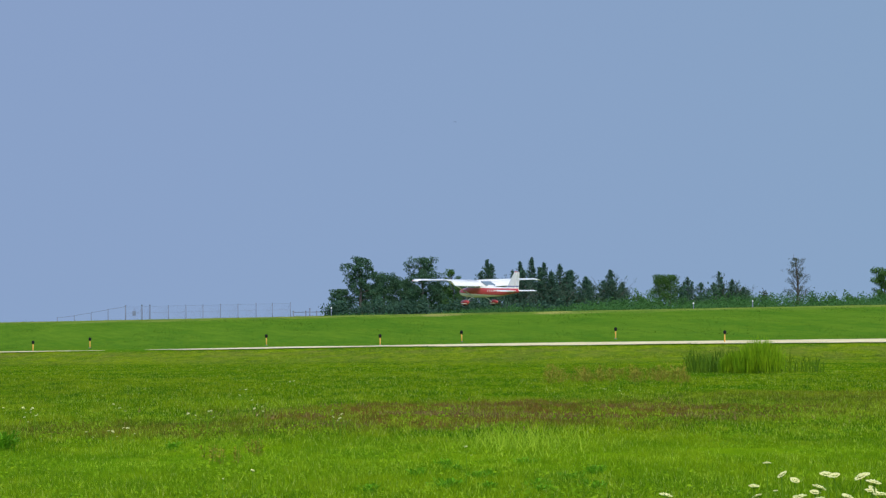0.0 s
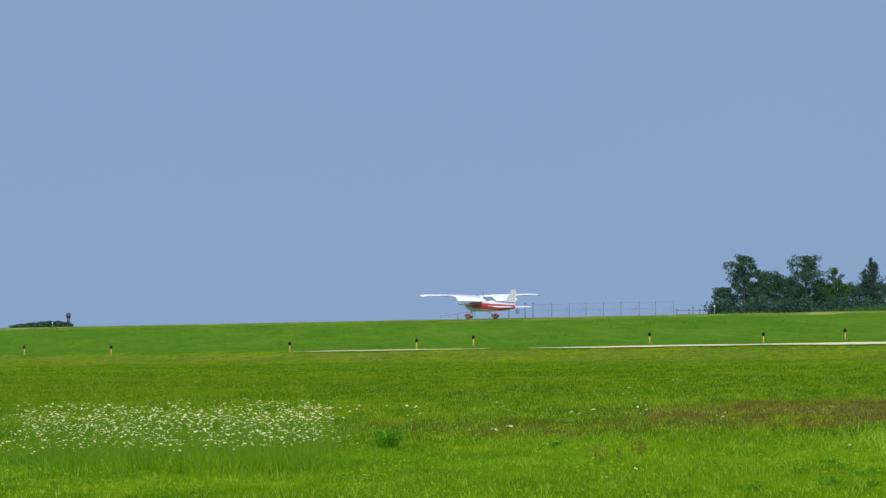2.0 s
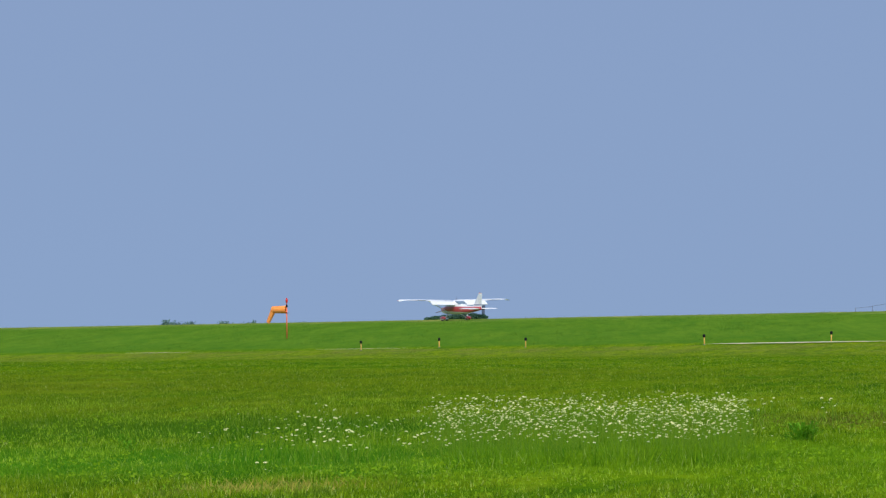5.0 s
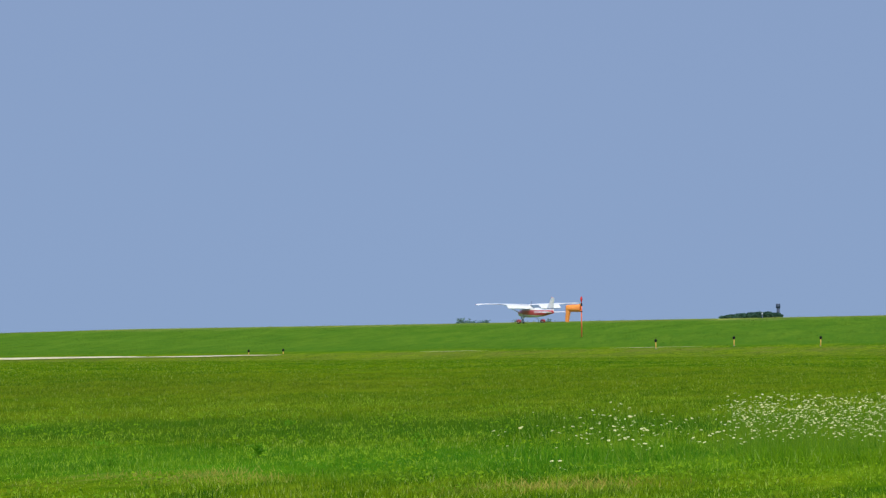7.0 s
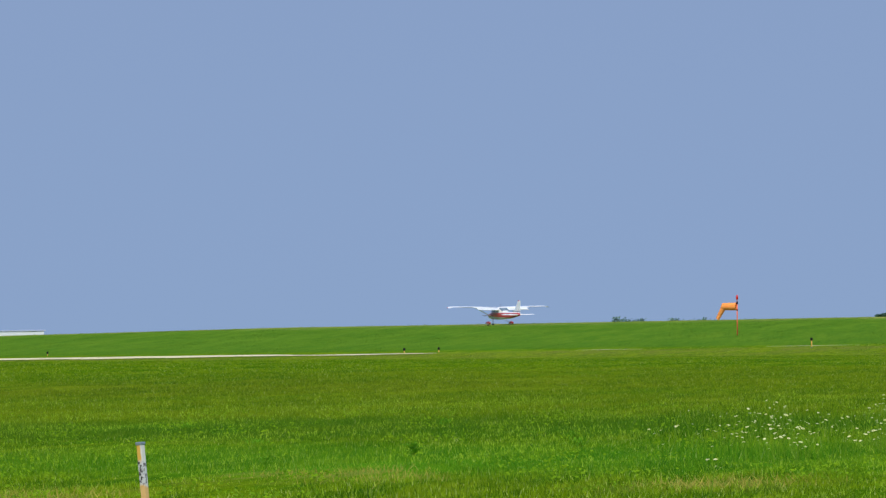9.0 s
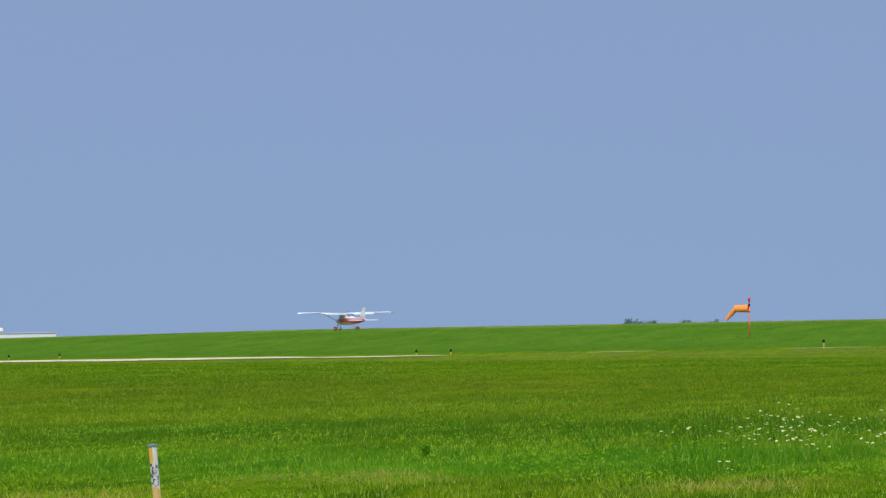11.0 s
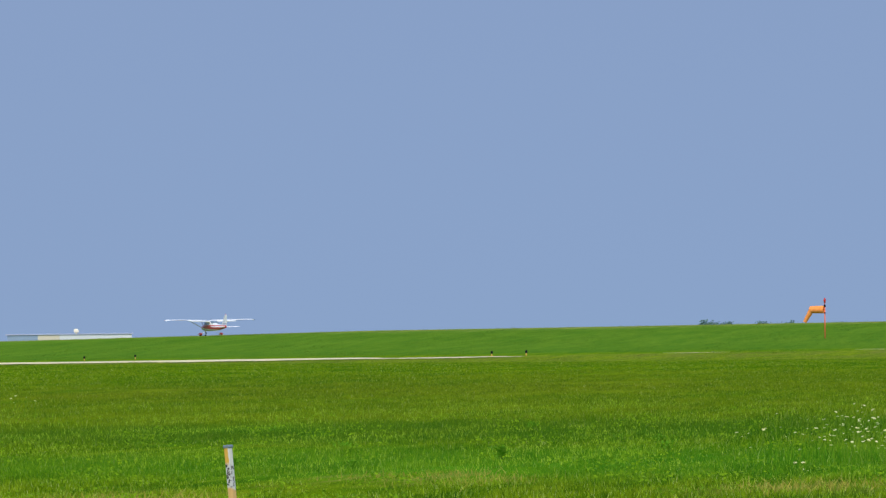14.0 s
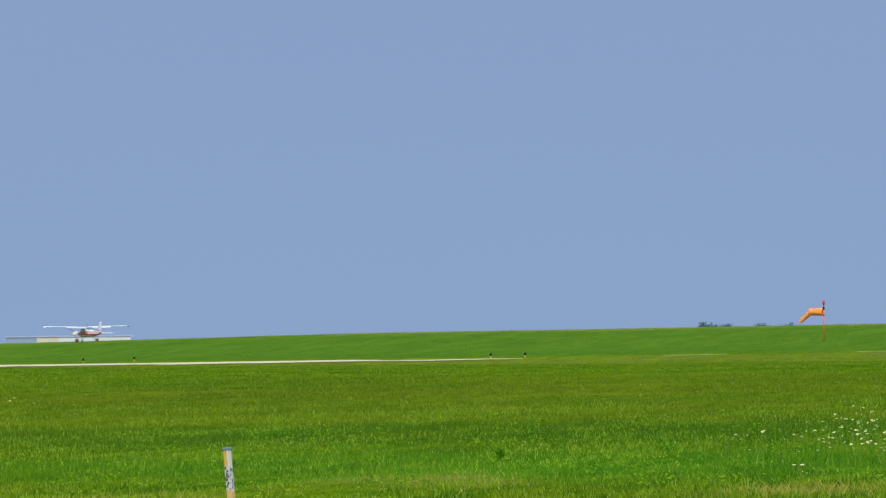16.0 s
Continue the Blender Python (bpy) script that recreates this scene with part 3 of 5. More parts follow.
def aerofoil(x, lead, chord, z, thick, k=9, bend=0.0):
    """A closed wing section in the plane of x; the leading edge points to +y."""
    top, low = [], []
    for i in range(k):
        f = (i / (k - 1)) ** 1.6
        t = thick * chord * 2.6 * (0.2969 * math.sqrt(f) - 0.126 * f - 0.3516 * f ** 2 + 0.2843 * f ** 3 - 0.1015 * f ** 4) * 2
        c = 0.03 * chord * 4 * f * (1 - f)
        top.append((x, lead - f * chord, z + c + 0.62 * t + bend))
        low.append((x, lead - f * chord, z + c - 0.38 * t - 0.002 + bend))
    drop = 0.05  # the wing sits nose-up on the body
    top, low = [(a, b, e - drop * (lead - b)) for a, b, e in top], [(a, b, e - drop * (lead - b)) for a, b, e in low]
    return top + low[::-1][:-1] if k else []


def build_aircraft():
    plane = thing("light_aircraft", "white and red high-wing light aircraft with fixed gear landing", "aircraft")
    plane.scale = (1.0, 0.9, 0.83)
    bm = bmesh.new()
    sections = [(2.12, .20, 1.05, 1.36), (2.05, .36, .94, 1.44), (1.7, .46, .84, 1.52), (1.25, .52, .78, 1.60), (0.95, .545, .75, 1.66),
                (0.55, .56, .73, 1.98), (0.30, .56, .72, 2.16), (-0.2, .565, .72, 2.25), (-0.85, .55, .74, 2.23), (-1.3, .50, .76, 2.08),
                (-1.75, .44, .78, 1.86), (-2.3, .37, .79, 1.69), (-3.2, .28, .86, 1.64), (-4.2, .18, .97, 1.60), (-5.2, .09, 1.10, 1.56), (-5.75, .04, 1.18, 1.52)]
    loft(bm, [ring(*s) for s in sections])
    part("fuselage", bm, M_BODY, plane, "red band on cream-white metal body", True)
    # wings
    for s, side in ((-1, "left"), (1, "right")):
        bm = bmesh.new()
        st = [(0.30, 0.86, 1.63, 2.19, .16), (2.6, 0.86, 1.63, 2.26, .16), (4.2, 0.80, 1.38, 2.305, .15), (5.15, 0.74, 1.16, 2.33, .135), (5.36, 0.66, 1.02, 2.285, .11), (5.48, 0.50, .72, 2.20, .06)]
        loft(bm, [aerofoil(s * x, l, c, z, t) for x, l, c, z, t in st])
        wing = part("wing", bm, M_WHITE, plane, "white tapered high wing with drooped tip", True)
        bm = bmesh.new()
        rod(bm, (s * 0.53, 0.12, 0.96), (s * 2.55, 0.25, 2.23), 0.045, 0.04, 8)
        part("wing_strut", bm, M_WHITE, plane, "slim white wing strut", True)
        bm = bmesh.new()
        loft(bm, [aerofoil(s * x, 0.03, 0.30, 0.0, .10) for x in (3.0, 4.1, 5.0)])
        ail = part("aileron", bm, M_WHITE, wing, "", True)
        ail.matrix_basis = pose(0, -0.46, 2.285, 0, 0, 0)
        bm = bmesh.new()
        bmesh.ops.create_uvsphere(bm, u_segments=10, v_segments=6, radius=0.03, matrix=pose(s * 5.50, 0.35, 2.25))
        part("tip_lamp", bm, M_LAMP_RED if s < 0 else M_WHITE_LAMP, wing, "small tip lamp", True)
        # dark shell over the right tip, shade put in as colour
        if s > 0:
            bm = bmesh.new()
            loft(bm, [aerofoil(s * x, l, c, z, t) for x, l, c, z, t in ((5.30, 0.685, 1.06, 2.299, .122), (5.38, 0.66, 1.02, 2.280, .12), (5.50, 0.50, .72, 2.192, .07))])
            part("shaded_tip", bm, M_DARK, wing, "drooped wing tip, coloured dark for its shaded underside", True)
        # stabiliser
        bm = bmesh.new()
        loft(bm, [aerofoil(s * x, l, c, 1.34, .12) for x, l, c in ((0.05, -4.45, 1.22), (0.9, -4.62, 1.02), (1.62, -4.80, .82), (1.72, -4.9, .62))])
        part("stabiliser", bm, M_WHITE, plane, "white tailplane half", True)
        # main gear
        bm = bmesh.new()
        pts = [(s * .45, -.12, .80), (s * .80, -.14, .62), (s * 1.05, -.15, .40), (s * 1.18, -.15, .22)]
        loft(bm, [[(x, y - .07, z + .02), (x, y + .07, z + .02), (x, y + .07, z - .025), (x, y - .07, z - .025)] for x, y, z in pts])
        part("gear_leg", bm, M_WHITE, plane, "flat spring gear leg")
        bm = bmesh.new()
        rod(bm, (s * 1.19, -.15, .20), (s * 1.35, -.15, .20), .205, .205, 20)
        bmesh.ops.bevel(bm, geom=[e for e in bm.edges if len(e.link_faces) == 2 and e.calc_face_angle(0) > 1.0], offset=.03, segments=2, affect="EDGES")
        wheel = part("wheel", bm, M_RUBBER, plane, "black tyre", True)
        bm = bmesh.new()
        loft(bm, [ring(y, h, zb, zt, .8, 14) for y, h, zb, zt in ((.40, .05, .22, .34), (.28, .14, .13, .46), (.0, .18, .09, .54), (-.28, .17, .10, .53), (-.54, .10, .20, .44), (-.72, .02, .30, .36))])
        bmesh.ops.translate(bm, verts=bm.verts, vec=(s * 1.27, -.12, .0))
        fairing = part("wheel_fairing", bm, M_RED, plane, "red teardrop wheel fairing", True)
        bm = bmesh.new()
        loft(bm, [ring(y, h, zb, zt, .8, 14) for y, h, zb, zt in ((.33, .10, .155, .255), (.20, .162, .15, .26), (-.02, .186, .145, .265), (-.28, .176, .15, .26), (-.46, .13, .18, .26))])
        bmesh.ops.translate(bm, verts=bm.verts, vec=(s * 1.27, -.12, .0))
        part("stripe", bm, M_WHITE, fairing, "cream stripe round the fairing", True)
        # side windows: windscreen side, door and rear pane, on the body's flank
        for y0, y1, z0, z1, sl in ((0.50, 0.18, 1.60, 1.88, .20), (0.10, -0.48, 1.60, 1.90, 0.0), (-0.60, -1.10, 1.60, 1.87, -.16)):
            bm = bmesh.new()
            xa, xb = s * .563, s * .545
            if y1 < -1:
                xa, xb = s * .556, s * .525
            vs = [(xa, y0 if sl >= 0 else y0, z0), (xa, y1, z0), (xb, y1 - (sl if sl < 0 else 0) * 1.0, z1), (xb, y0 - (sl if sl > 0 else 0), z1)]
            loft(bm, [[(x + s * .006, y, z) for x, y, z in vs], [(x - s * .05, y, z) for x, y, z in vs]])
            part("side_window", bm, M_GLASS, plane, "dark cabin window")
        for k in range(6):
            bm = bmesh.new()
            y = -2.02 - k * 0.24
            half = np.interp(-y, (1.3, 1.75, 2.3, 3.2), (.50, .44, .37, .28))
            box(bm, (.014, .14, .20 if k % 2 else .17), pose(s * (half - .004), y, 1.32, 0, 0, s * 8.0))
            part("registration_mark", bm, M_WHITE, plane, "plain white bar on the red band")
        bm = bmesh.new()
        box(bm, (2.3, .74, .09), pose(0, -.30, 0), .03)
        flap = part("flap", bm, M_WHITE, plane, "white wing flap")
        FLAPS.append((flap, s))
    # rear window and windscreen
    for ys, zs, name in (((-1.12, -1.84), (2.150, 1.828), "rear_window"), ((0.98, 0.50), (1.69, 2.03), "windscreen")):
        bm = bmesh.new()
        lo = [(-.42, ys[0], zs[0]), (.42, ys[0], zs[0]), (.40, ys[1], zs[1]), (-.40, ys[1], zs[1])]
        loft(bm, [[(x, y, z + .012) for x, y, z in lo], [(x, y, z - .06) for x, y, z in lo]])
        part(name, bm, M_GLASS, plane, "dark sloping window")
    # fin and rudder
    bm = bmesh.new()

    def fin_ring(z, y0, y1, t):
        return [(0, y0, z), (t, y0 - .3 * (y0 - y1), z), (t * .6, y1, z), (-t * .6, y1, z), (-t, y0 - .3 * (y0 - y1), z)]
    loft(bm, [fin_ring(1.50, -3.6, -5.25, .05), fin_ring(1.70, -4.15, -5.30, .06), fin_ring(2.90, -5.12, -5.52, .04), fin_ring(3.00, -5.22, -5.52, .015)])
    fin = part("fin", bm, M_FIN, plane, "white swept fin with blue stripe", False)
    bm = bmesh.new()
    loft(bm, [fin_ring(1.30, -5.28, -5.75, .035), fin_ring(2.88, -5.54, -5.86, .03), fin_ring(2.98, -5.54, -5.82, .01)])
    part("rudder", bm, M_FIN, fin, "white rudder")
    # nose gear
    bm = bmesh.new()
    rod(bm, (0, 1.55, .85), (0, 1.62, .30), .045, .035, 10)
    part("nose_leg", bm, M_STEEL, plane, "steel nose strut", True)
    bm = bmesh.new()
    rod(bm, (-.065, 1.62, .17), (.065, 1.62, .17), .175, .175, 18)
    part("nose_wheel", bm, M_RUBBER, plane, "black tyre", True)
    bm = bmesh.new()
    loft(bm, [ring(y, h, zb, zt, .8, 12) for y, h, zb, zt in ((1.92, .03, .2, .27), (1.8, .09, .14, .34), (1.6, .11, .13, .38), (1.35, .07, .19, .33), (1.2, .02, .25, .29))])
    part("nose_fairing", bm, M_WHITE, plane, "white nose wheel fairing", True)
    # propeller
    bm = bmesh.new()
    loft(bm, [[(r * math.cos(a), y, r * math.sin(a)) for a in np.linspace(0, 2 * math.pi, 15)[:-1]] for y, r in ((-.05, .15), (.06, .14), (.18, .09), (.25, .02))])
    for s in (-1, 1):
        sec = []
        for r, c, tw in ((.08, .07, 50), (.3, .11, 38), (.6, .10, 24), (.86, .08, 16), (.95, .04, 14)):
            q = radians(tw)
            sec.append([(c / 2 * math.cos(q) * s, c / 2 * math.sin(q), s * r), (0, .012, s * r), (-c / 2 * math.cos(q) * s, -c / 2 * math.sin(q), s * r), (0, -.012, s * r)])
        loft(bm, sec)
    prop = part("propeller", bm, M_PROP, plane, "dark two-blade propeller with spinner")
    bm = bmesh.new()
    rod(bm, (.0, -.35, 2.22), (.0, -.50, 2.60), .018, .008, 6)
    part("antenna", bm, M_BLACK, plane, "thin whip antenna")
    bm = bmesh.new()
    box(bm, (.06, .10, .05), pose(0, -5.36, 3.015), .015)
    part("beacon", bm, M_LAMP_RED, plane, "red beacon lamp")
    return plane, prop


FLAPS = []


# ---- airfield things ----
def build_windsock():
    at = upright(8.065, 530, -8)
    sock = thing("windsock", "orange windsock on a short red pole in grass", "windsock", at=at)
    bm = bmesh.new()
    rod(bm, (0, 0, -.1), (0, 0, 2.55), .05, .045, 12)
    part("pole", bm, M_POLE, sock, "orange-red steel pole", True)
    bm = bmesh.new()
    rod(bm, (0, 0, 2.44), (0, 0, 2.62), .075, .075, 10)
    part("swivel", bm, M_BLACK, sock, "black swivel collar", True)
    bm = bmesh.new()
    rod(bm, (0, 0, 1.96), (0, 0, 2.02), .085, .085, 10)
    part("lower_collar", bm, M_BLACK, sock, "black collar", True)
    bm = bmesh.new()
    rod(bm, (0, 0, 2.62), (0, 0, 2.80), .035, .035, 8)
    loft(bm, [[(r * math.cos(a), r * math.sin(a), z) for a in np.linspace(0, 2 * math.pi, 13)[:-1]] for z, r in ((2.76, .04), (2.82, .08), (2.98, .10), (3.10, .075), (3.17, .02))])
    part("obstruction_lamp", bm, M_LAMP_RED, sock, "red glass lamp on top", True)
    # stiff mouth section of the sock, wrinkled cloth
    bm = bmesh.new()
    rings = []
    for k in range(9):
        f = k / 8
        r = .31 - .02 * f
        ring_k = []
        for i in range(18):
            a = 2 * math.pi * i / 18
            rr = r * (1 + .05 * noise.noise(Vector((math.cos(a) * 1.5, math.sin(a) * 1.5, f * 4))))
            ring_k.append((-.06 - 1.10 * f, rr * math.cos(a), 2.25 + rr * math.sin(a) * (1 - .05 * f)))
        rings.append(ring_k)
    loft(bm, rings, False)
    part("sock_mouth", bm, M_SOCK, sock, "orange fabric, blown out flat", True)
    bm = bmesh.new()
    rings = []
    for k in range(9):
        f = k / 8
        r = .285 - .10 * f
        ring_k = []
        for i in range(18):
            a = 2 * math.pi * i / 18
            rr = r * (1 + .10 * noise.noise(Vector((math.cos(a) * 1.7, math.sin(a) * 1.7, 5 + f * 4))))
            ring_k.append((.14 - 1.26 * f, rr * math.cos(a) * (1 - .2 * f), rr * math.sin(a) * .8 - .10))
        rings.append(ring_k)
    loft(bm, rings, False)
    tail = part("sock_tail", bm, M_SOCK, sock, "drooping orange fabric end", True)
    return tail


def build_taxi_lights():
    first = None
    spots = [(-2.37, 352), (-1.45, 373), (-.15, 382), (.54, 380), (1.50, 395), (2.99, 410), (3.47, 406), (4.54, 414), (6.05, 431), (6.78, 448),
             (7.44, 449), (10.59, 508), (10.88, 512), (14.32, 606), (13.89, 600)]
    for k, (az, d) in enumerate(spots):
        m = upright(az, d, 20 + 31 * k, -.26 if az > 9 else 0, 1.2 * math.sin(k * 2.1), 1.5 * math.cos(k * 1.7))
        if first is None:
            first = thing("taxi_light", "taxiway edge light, black head on yellow-orange stake", "airfield light", "edge lights along the taxiway", m)
            bm = bmesh.new()
            rod(bm, (0, 0, -.1), (0, 0, .46), .035, .03, 12)
            part("stake", bm, M_STAKE, first, "yellow-orange tube stake", True)
            bm = bmesh.new()
            loft(bm, [[(r * math.cos(a), r * math.sin(a), z) for a in np.linspace(0, 2 * math.pi, 15)[:-1]] for z, r in ((.44, .05), (.47, .075), (.50, .085), (.60, .085), (.63, .065), (.65, .02))])
            part("lamp_head", bm, M_BLACK, first, "black lamp head", True)
            bm = bmesh.new()
            rod(bm, (0, 0, -.02), (0, 0, .03), .07, .07, 12)
            part("base_plate", bm, M_FENCE, first, "round steel base plate", True)
        else:
            copy_thing(first, m)
    first = None
    for az, el in ((-2.11, .062), (-2.61, .075), (.95, .058), (6.54, -.022)):
        d = 520 if az < 3 else 610
        m = upright(az, d)
        m.translation.z = 1.6 + d * math.tan(radians(el)) - .85
        if first is None:
            first = thing("runway_light", "white runway edge light on short stem", "airfield light", "lights along the runway", m)
            bm = bmesh.new()
            rod(bm, (0, 0, -1.2), (0, 0, .80), .03, .03, 8)
            part("stem", bm, M_FENCE, first, "", True)
            bm = bmesh.new()
            bmesh.ops.create_uvsphere(bm, u_segments=12, v_segments=8, radius=.065, matrix=pose(0, 0, .85))
            part("lamp_glass", bm, M_WHITE_LAMP, first, "white glass dome", True)
        else:
            copy_thing(first, m)


def fence_post(m, tall, r=.055):
    post = thing("fence_post", "dark galvanised steel fence post on the crest", "fence post", "posts of the airfield fence", m)
    bm = bmesh.new()
    rod(bm, (0, 0, -.4), (0, 0, tall), r, r, 8)
    part("tube", bm, M_FENCE, post, "", True)
    bm = bmesh.new()
    bmesh.ops.create_uvsphere(bm, u_segments=8, v_segments=6, radius=r * 1.35, matrix=pose(0, 0, tall))
    part("cap", bm, M_FENCE, post)
    return post


def build_fence():
    D = 1000

    def az_of(px):
        return -math.degrees(math.atan((px - 784) / 12000))
    spots = [221, 250, 264, 297, 328, 358, 389, 420, 452, 481, 513]
    tops = []
    for px in spots:
        az = az_of(px)
        p = polar(az, D)
        h = 1.6 + D * math.tan(radians(.090 + .0016 * (px - 221) / 31)) - p.z
        heavy = px in (221, 264, 250)
        fence_post(upright(az, D), h + (.10 if heavy else 0), .10 if heavy else .055)
        tops.append(p + Vector((0, 0, h)))
    # rails, mesh wires
    fence = thing("fence_mesh", "chain-link mesh and rails of the airfield fence", "fence")
    for a, b in zip(tops, tops[1:]):
        for dz in (-.08, -1.0):
            bm = bmesh.new()
            rod(bm, a + Vector((0, 0, dz)), b + Vector((0, 0, dz)), .011, .011, 6)
            part("rail", bm, M_FENCE, fence)
    for a, b in zip(tops, tops[1:]):
        bm = bmesh.new()
        n = max(4, int((b - a).length / .30))
        for k in range(n):
            p = a.lerp(b, k / n)
            q = a.lerp(b, min(1, (k + 5) / n))
            rod(bm, p + Vector((0, 0, -2.3)), p.lerp(q, .999) + Vector((0, 0, -.1)), .006, .006, 3)
            rod(bm, q + Vector((0, 0, -2.1)), p + Vector((0, 0, -.1)), .006, .006, 3)
        part("mesh_panel", bm, M_FENCE, fence)
    # sloping run towards lower land
    last = tops[0]
    for k, (px, dy) in enumerate(((190, 5), (160, 11), (130, 17), (100, 21))):
        az = az_of(px)
        p = polar(az, D)
        top = Vector((p.x, p.y, last.z - (.42 if k < 3 else .3)))
        fence_post(upright(az, D), max(.5, top.z - p.z))
        bm = bmesh.new()
        rod(bm, last + Vector((0, 0, -.05)), top, .028, .028, 6)
        part("rail", bm, M_FENCE, fence)
        last = top
    # sign plate on the gate
    az = az_of(236)
    p = polar(az, D - .2)
    sign = thing("gate_sign", "small dark sign plate hung on the fence gate", "sign", at=pose(p.x, p.y, tops[0].z - 1.05, 0, 0, az))
    bm = bmesh.new()
    box(bm, (.5, .03, .7), Matrix(), .01)
    part("plate", bm, M_FENCE, sign)
    bm = bmesh.new()
    box(bm, (.06, .04, 1.0), pose(0, .02, .3), .005)
    part("hanger", bm, M_FENCE, sign)
    # lower run by the trees
    prev = None
    for px, hh in ((518, 1.35), (540, 1.45), (547, 1.9), (559, 1.35), (575, 1.3)):
        az = az_of(px)
        p = polar(az, 930)
        z = 1.6 + 930 * math.tan(radians(.030 if px != 547 else .052))
        fence_post(upright(az, 930), z - p.z, .09)
        q = Vector((p.x, p.y, 1.6 + 930 * math.tan(radians(.028))))
        if prev is not None:
            for dz in (-.05, -.6):
                bm = bmesh.new()
                rod(bm, prev + Vector((0, 0, dz)), q + Vector((0, 0, dz)), .05, .05, 6)
                part("rail", bm, M_FENCE, fence)
        prev = q


def build_building():
    """A low metal building beyond the crest; only its upper walls and roof show."""
    D = 1100
    az = lambda px: 11.29 - math.degrees(math.atan((px - 784) / 12000))
    ztop = 1.6 + D * math.tan(radians(-.096))
    a, b = polar(az(13), D), polar(az(233), D)
    base = min(a.z, b.z) - .5
    mid = (a + b) / 2
    width = (b - a).length
    turn = math.degrees(math.atan2(b.y - a.y, b.x - a.x))
    hall = thing("hangar_building", "long low metal building beyond the grassy crest", "building", at=pose(mid.x, mid.y, base, 0, 0, turn))
    h = ztop - base
    for x0, x1, mat, lab in ((0, .245, M_WALL_BLUE, "blue-grey siding"), (.245, .42, M_WALL_TAN, "tan siding"), (.42, 1, M_WALL_WHITE, "pale siding")):
        bm = bmesh.new()
        w = (x1 - x0) * width
        c = (x0 + x1) / 2 * width - width / 2
        box(bm, (w, 12, h), pose(c, 6, h / 2))
        part("wall", bm, mat, hall, lab)
    bm = bmesh.new()
    rows = [[(-width / 2 - .3, y, z), (width / 2 + .3, y, z), (width / 2 + .3, y, z - .08), (-width / 2 - .3, y, z - .08)] for y, z in ((-.12, h + .04), (6, h + .18), (12.4, h + .04))]
    loft(bm, rows)
    part("roof", bm, M_ROOF, hall, "low grey metal roof")
    bm = bmesh.new()
    box(bm, (.8, .8, .5), pose(-width / 2 + .555 * width, 3, h + .55), .08)
    rod(bm, (-width / 2 + .555 * width, 3, h + .1), (-width / 2 + .555 * width, 3, h + .5), .2, .2, 10)
    rod(bm, (-width / 2 + .555 * width, 3, h + .80), (-width / 2 + .555 * width, 3, h + .92), .35, .15, 10)
    part("roof_unit", bm, M_UNIT, hall, "cream roof ventilator")


# ---- plants ----
def leaf_quads(rng, centres, size, flat=0.0):
    """Small randomly turned leaf clumps (two-sided diamonds) round the centres."""
    n = len(centres)
    a = rng.normal(0, 1, (n, 3))
    a[:, 2] *= 1 - flat
    a /= np.linalg.norm(a, axis=1)[:, None]
    b = np.cross(a, rng.normal(0, 1, (n, 3)))
    b /= np.linalg.norm(b, axis=1)[:, None]
    s = (size * rng.uniform(.6, 1.4, n))[:, None]
    v = np.stack([centres - a * s, centres + b * s * .55, centres + a * s, centres - b * s * .55], 1).reshape(-1, 3)
    return v, np.arange(4 * n).reshape(-1, 4)


def limbs(bm, rng, tall, spread, start, count, r, steep=0.0):
    ends = []
    rod(bm, (0, 0, -.4), (.03 * tall, 0, tall * .55), r, r * .6, 9)
    rod(bm, (.03 * tall, 0, tall * .55), (0, .02 * tall, tall * .93), r * .6, r * .15, 7)
    for k in range(count):
        f = start + (.92 - start) * k / count
        ang = k * 2.4 + rng.uniform(-.4, .4)
        ln = spread * rng.uniform(.55, 1.0) * (1.05 - .55 * max(0, f - .45) / .55)
        a = Vector((.03 * tall * min(1, f / .55), 0, tall * f))
        room = tall * (1.02 - f)
        m = a + Vector((math.cos(ang) * ln * .55, math.sin(ang) * ln * .55, ln * .22 + min(room * .5, steep * ln * .6)))
        e = a + Vector((math.cos(ang) * ln, math.sin(ang) * ln, ln * rng.uniform(.25, .6) + min(room * .8, steep * ln * rng.uniform(.5, 1.4)) * (1 if steep else 0)))
        rod(bm, a, m, r * .38 * (1.1 - f), r * .24 * (1.1 - f), 6)
        rod(bm, m, e, r * .24 * (1.1 - f), r * .06, 5)
        ends += [m, e, m.lerp(e, .5)]
    return ends


def broad_tree(at, tall, spread, seed, material, label, leaves=2600, size=.20, start=.25, count=16, clump=.62, name="broadleaf_tree", steep=0.0):
    rng = np.random.default_rng(seed)
    tree = thing(name, label, "tree", "trees beyond the runway", at)
    bm = bmesh.new()
    ends = limbs(bm, rng, tall, spread, start, count, tall * .022 + .03, steep)
    part("trunk", bm, M_BARK, tree, "grey-brown trunk and limbs", True)
    ends = np.array([tuple(e) for e in ends] + [(0, 0, tall * .95)])
    hubs = ends[rng.integers(0, len(ends), int(len(ends) * 1.6))] + rng.normal(0, spread * .14, (int(len(ends) * 1.6), 3))
    hubs = np.concatenate([ends, hubs])
    hubs[:, 2] = np.clip(hubs[:, 2], tall * start * .7, tall * .97)
    leaves = int(leaves * 4.0)
    c = hubs[rng.integers(0, len(hubs), leaves)]
    off = rng.normal(0, 1, (leaves, 3))
    off *= (clump * spread * .30 * rng.uniform(.2, 1, leaves) ** .5 / np.linalg.norm(off, axis=1))[:, None]
    off[:, 2] *= .75
    v, f = leaf_quads(rng, c + off, size * .50)
    sheet("crown", v, f, material, tree)
    return tree


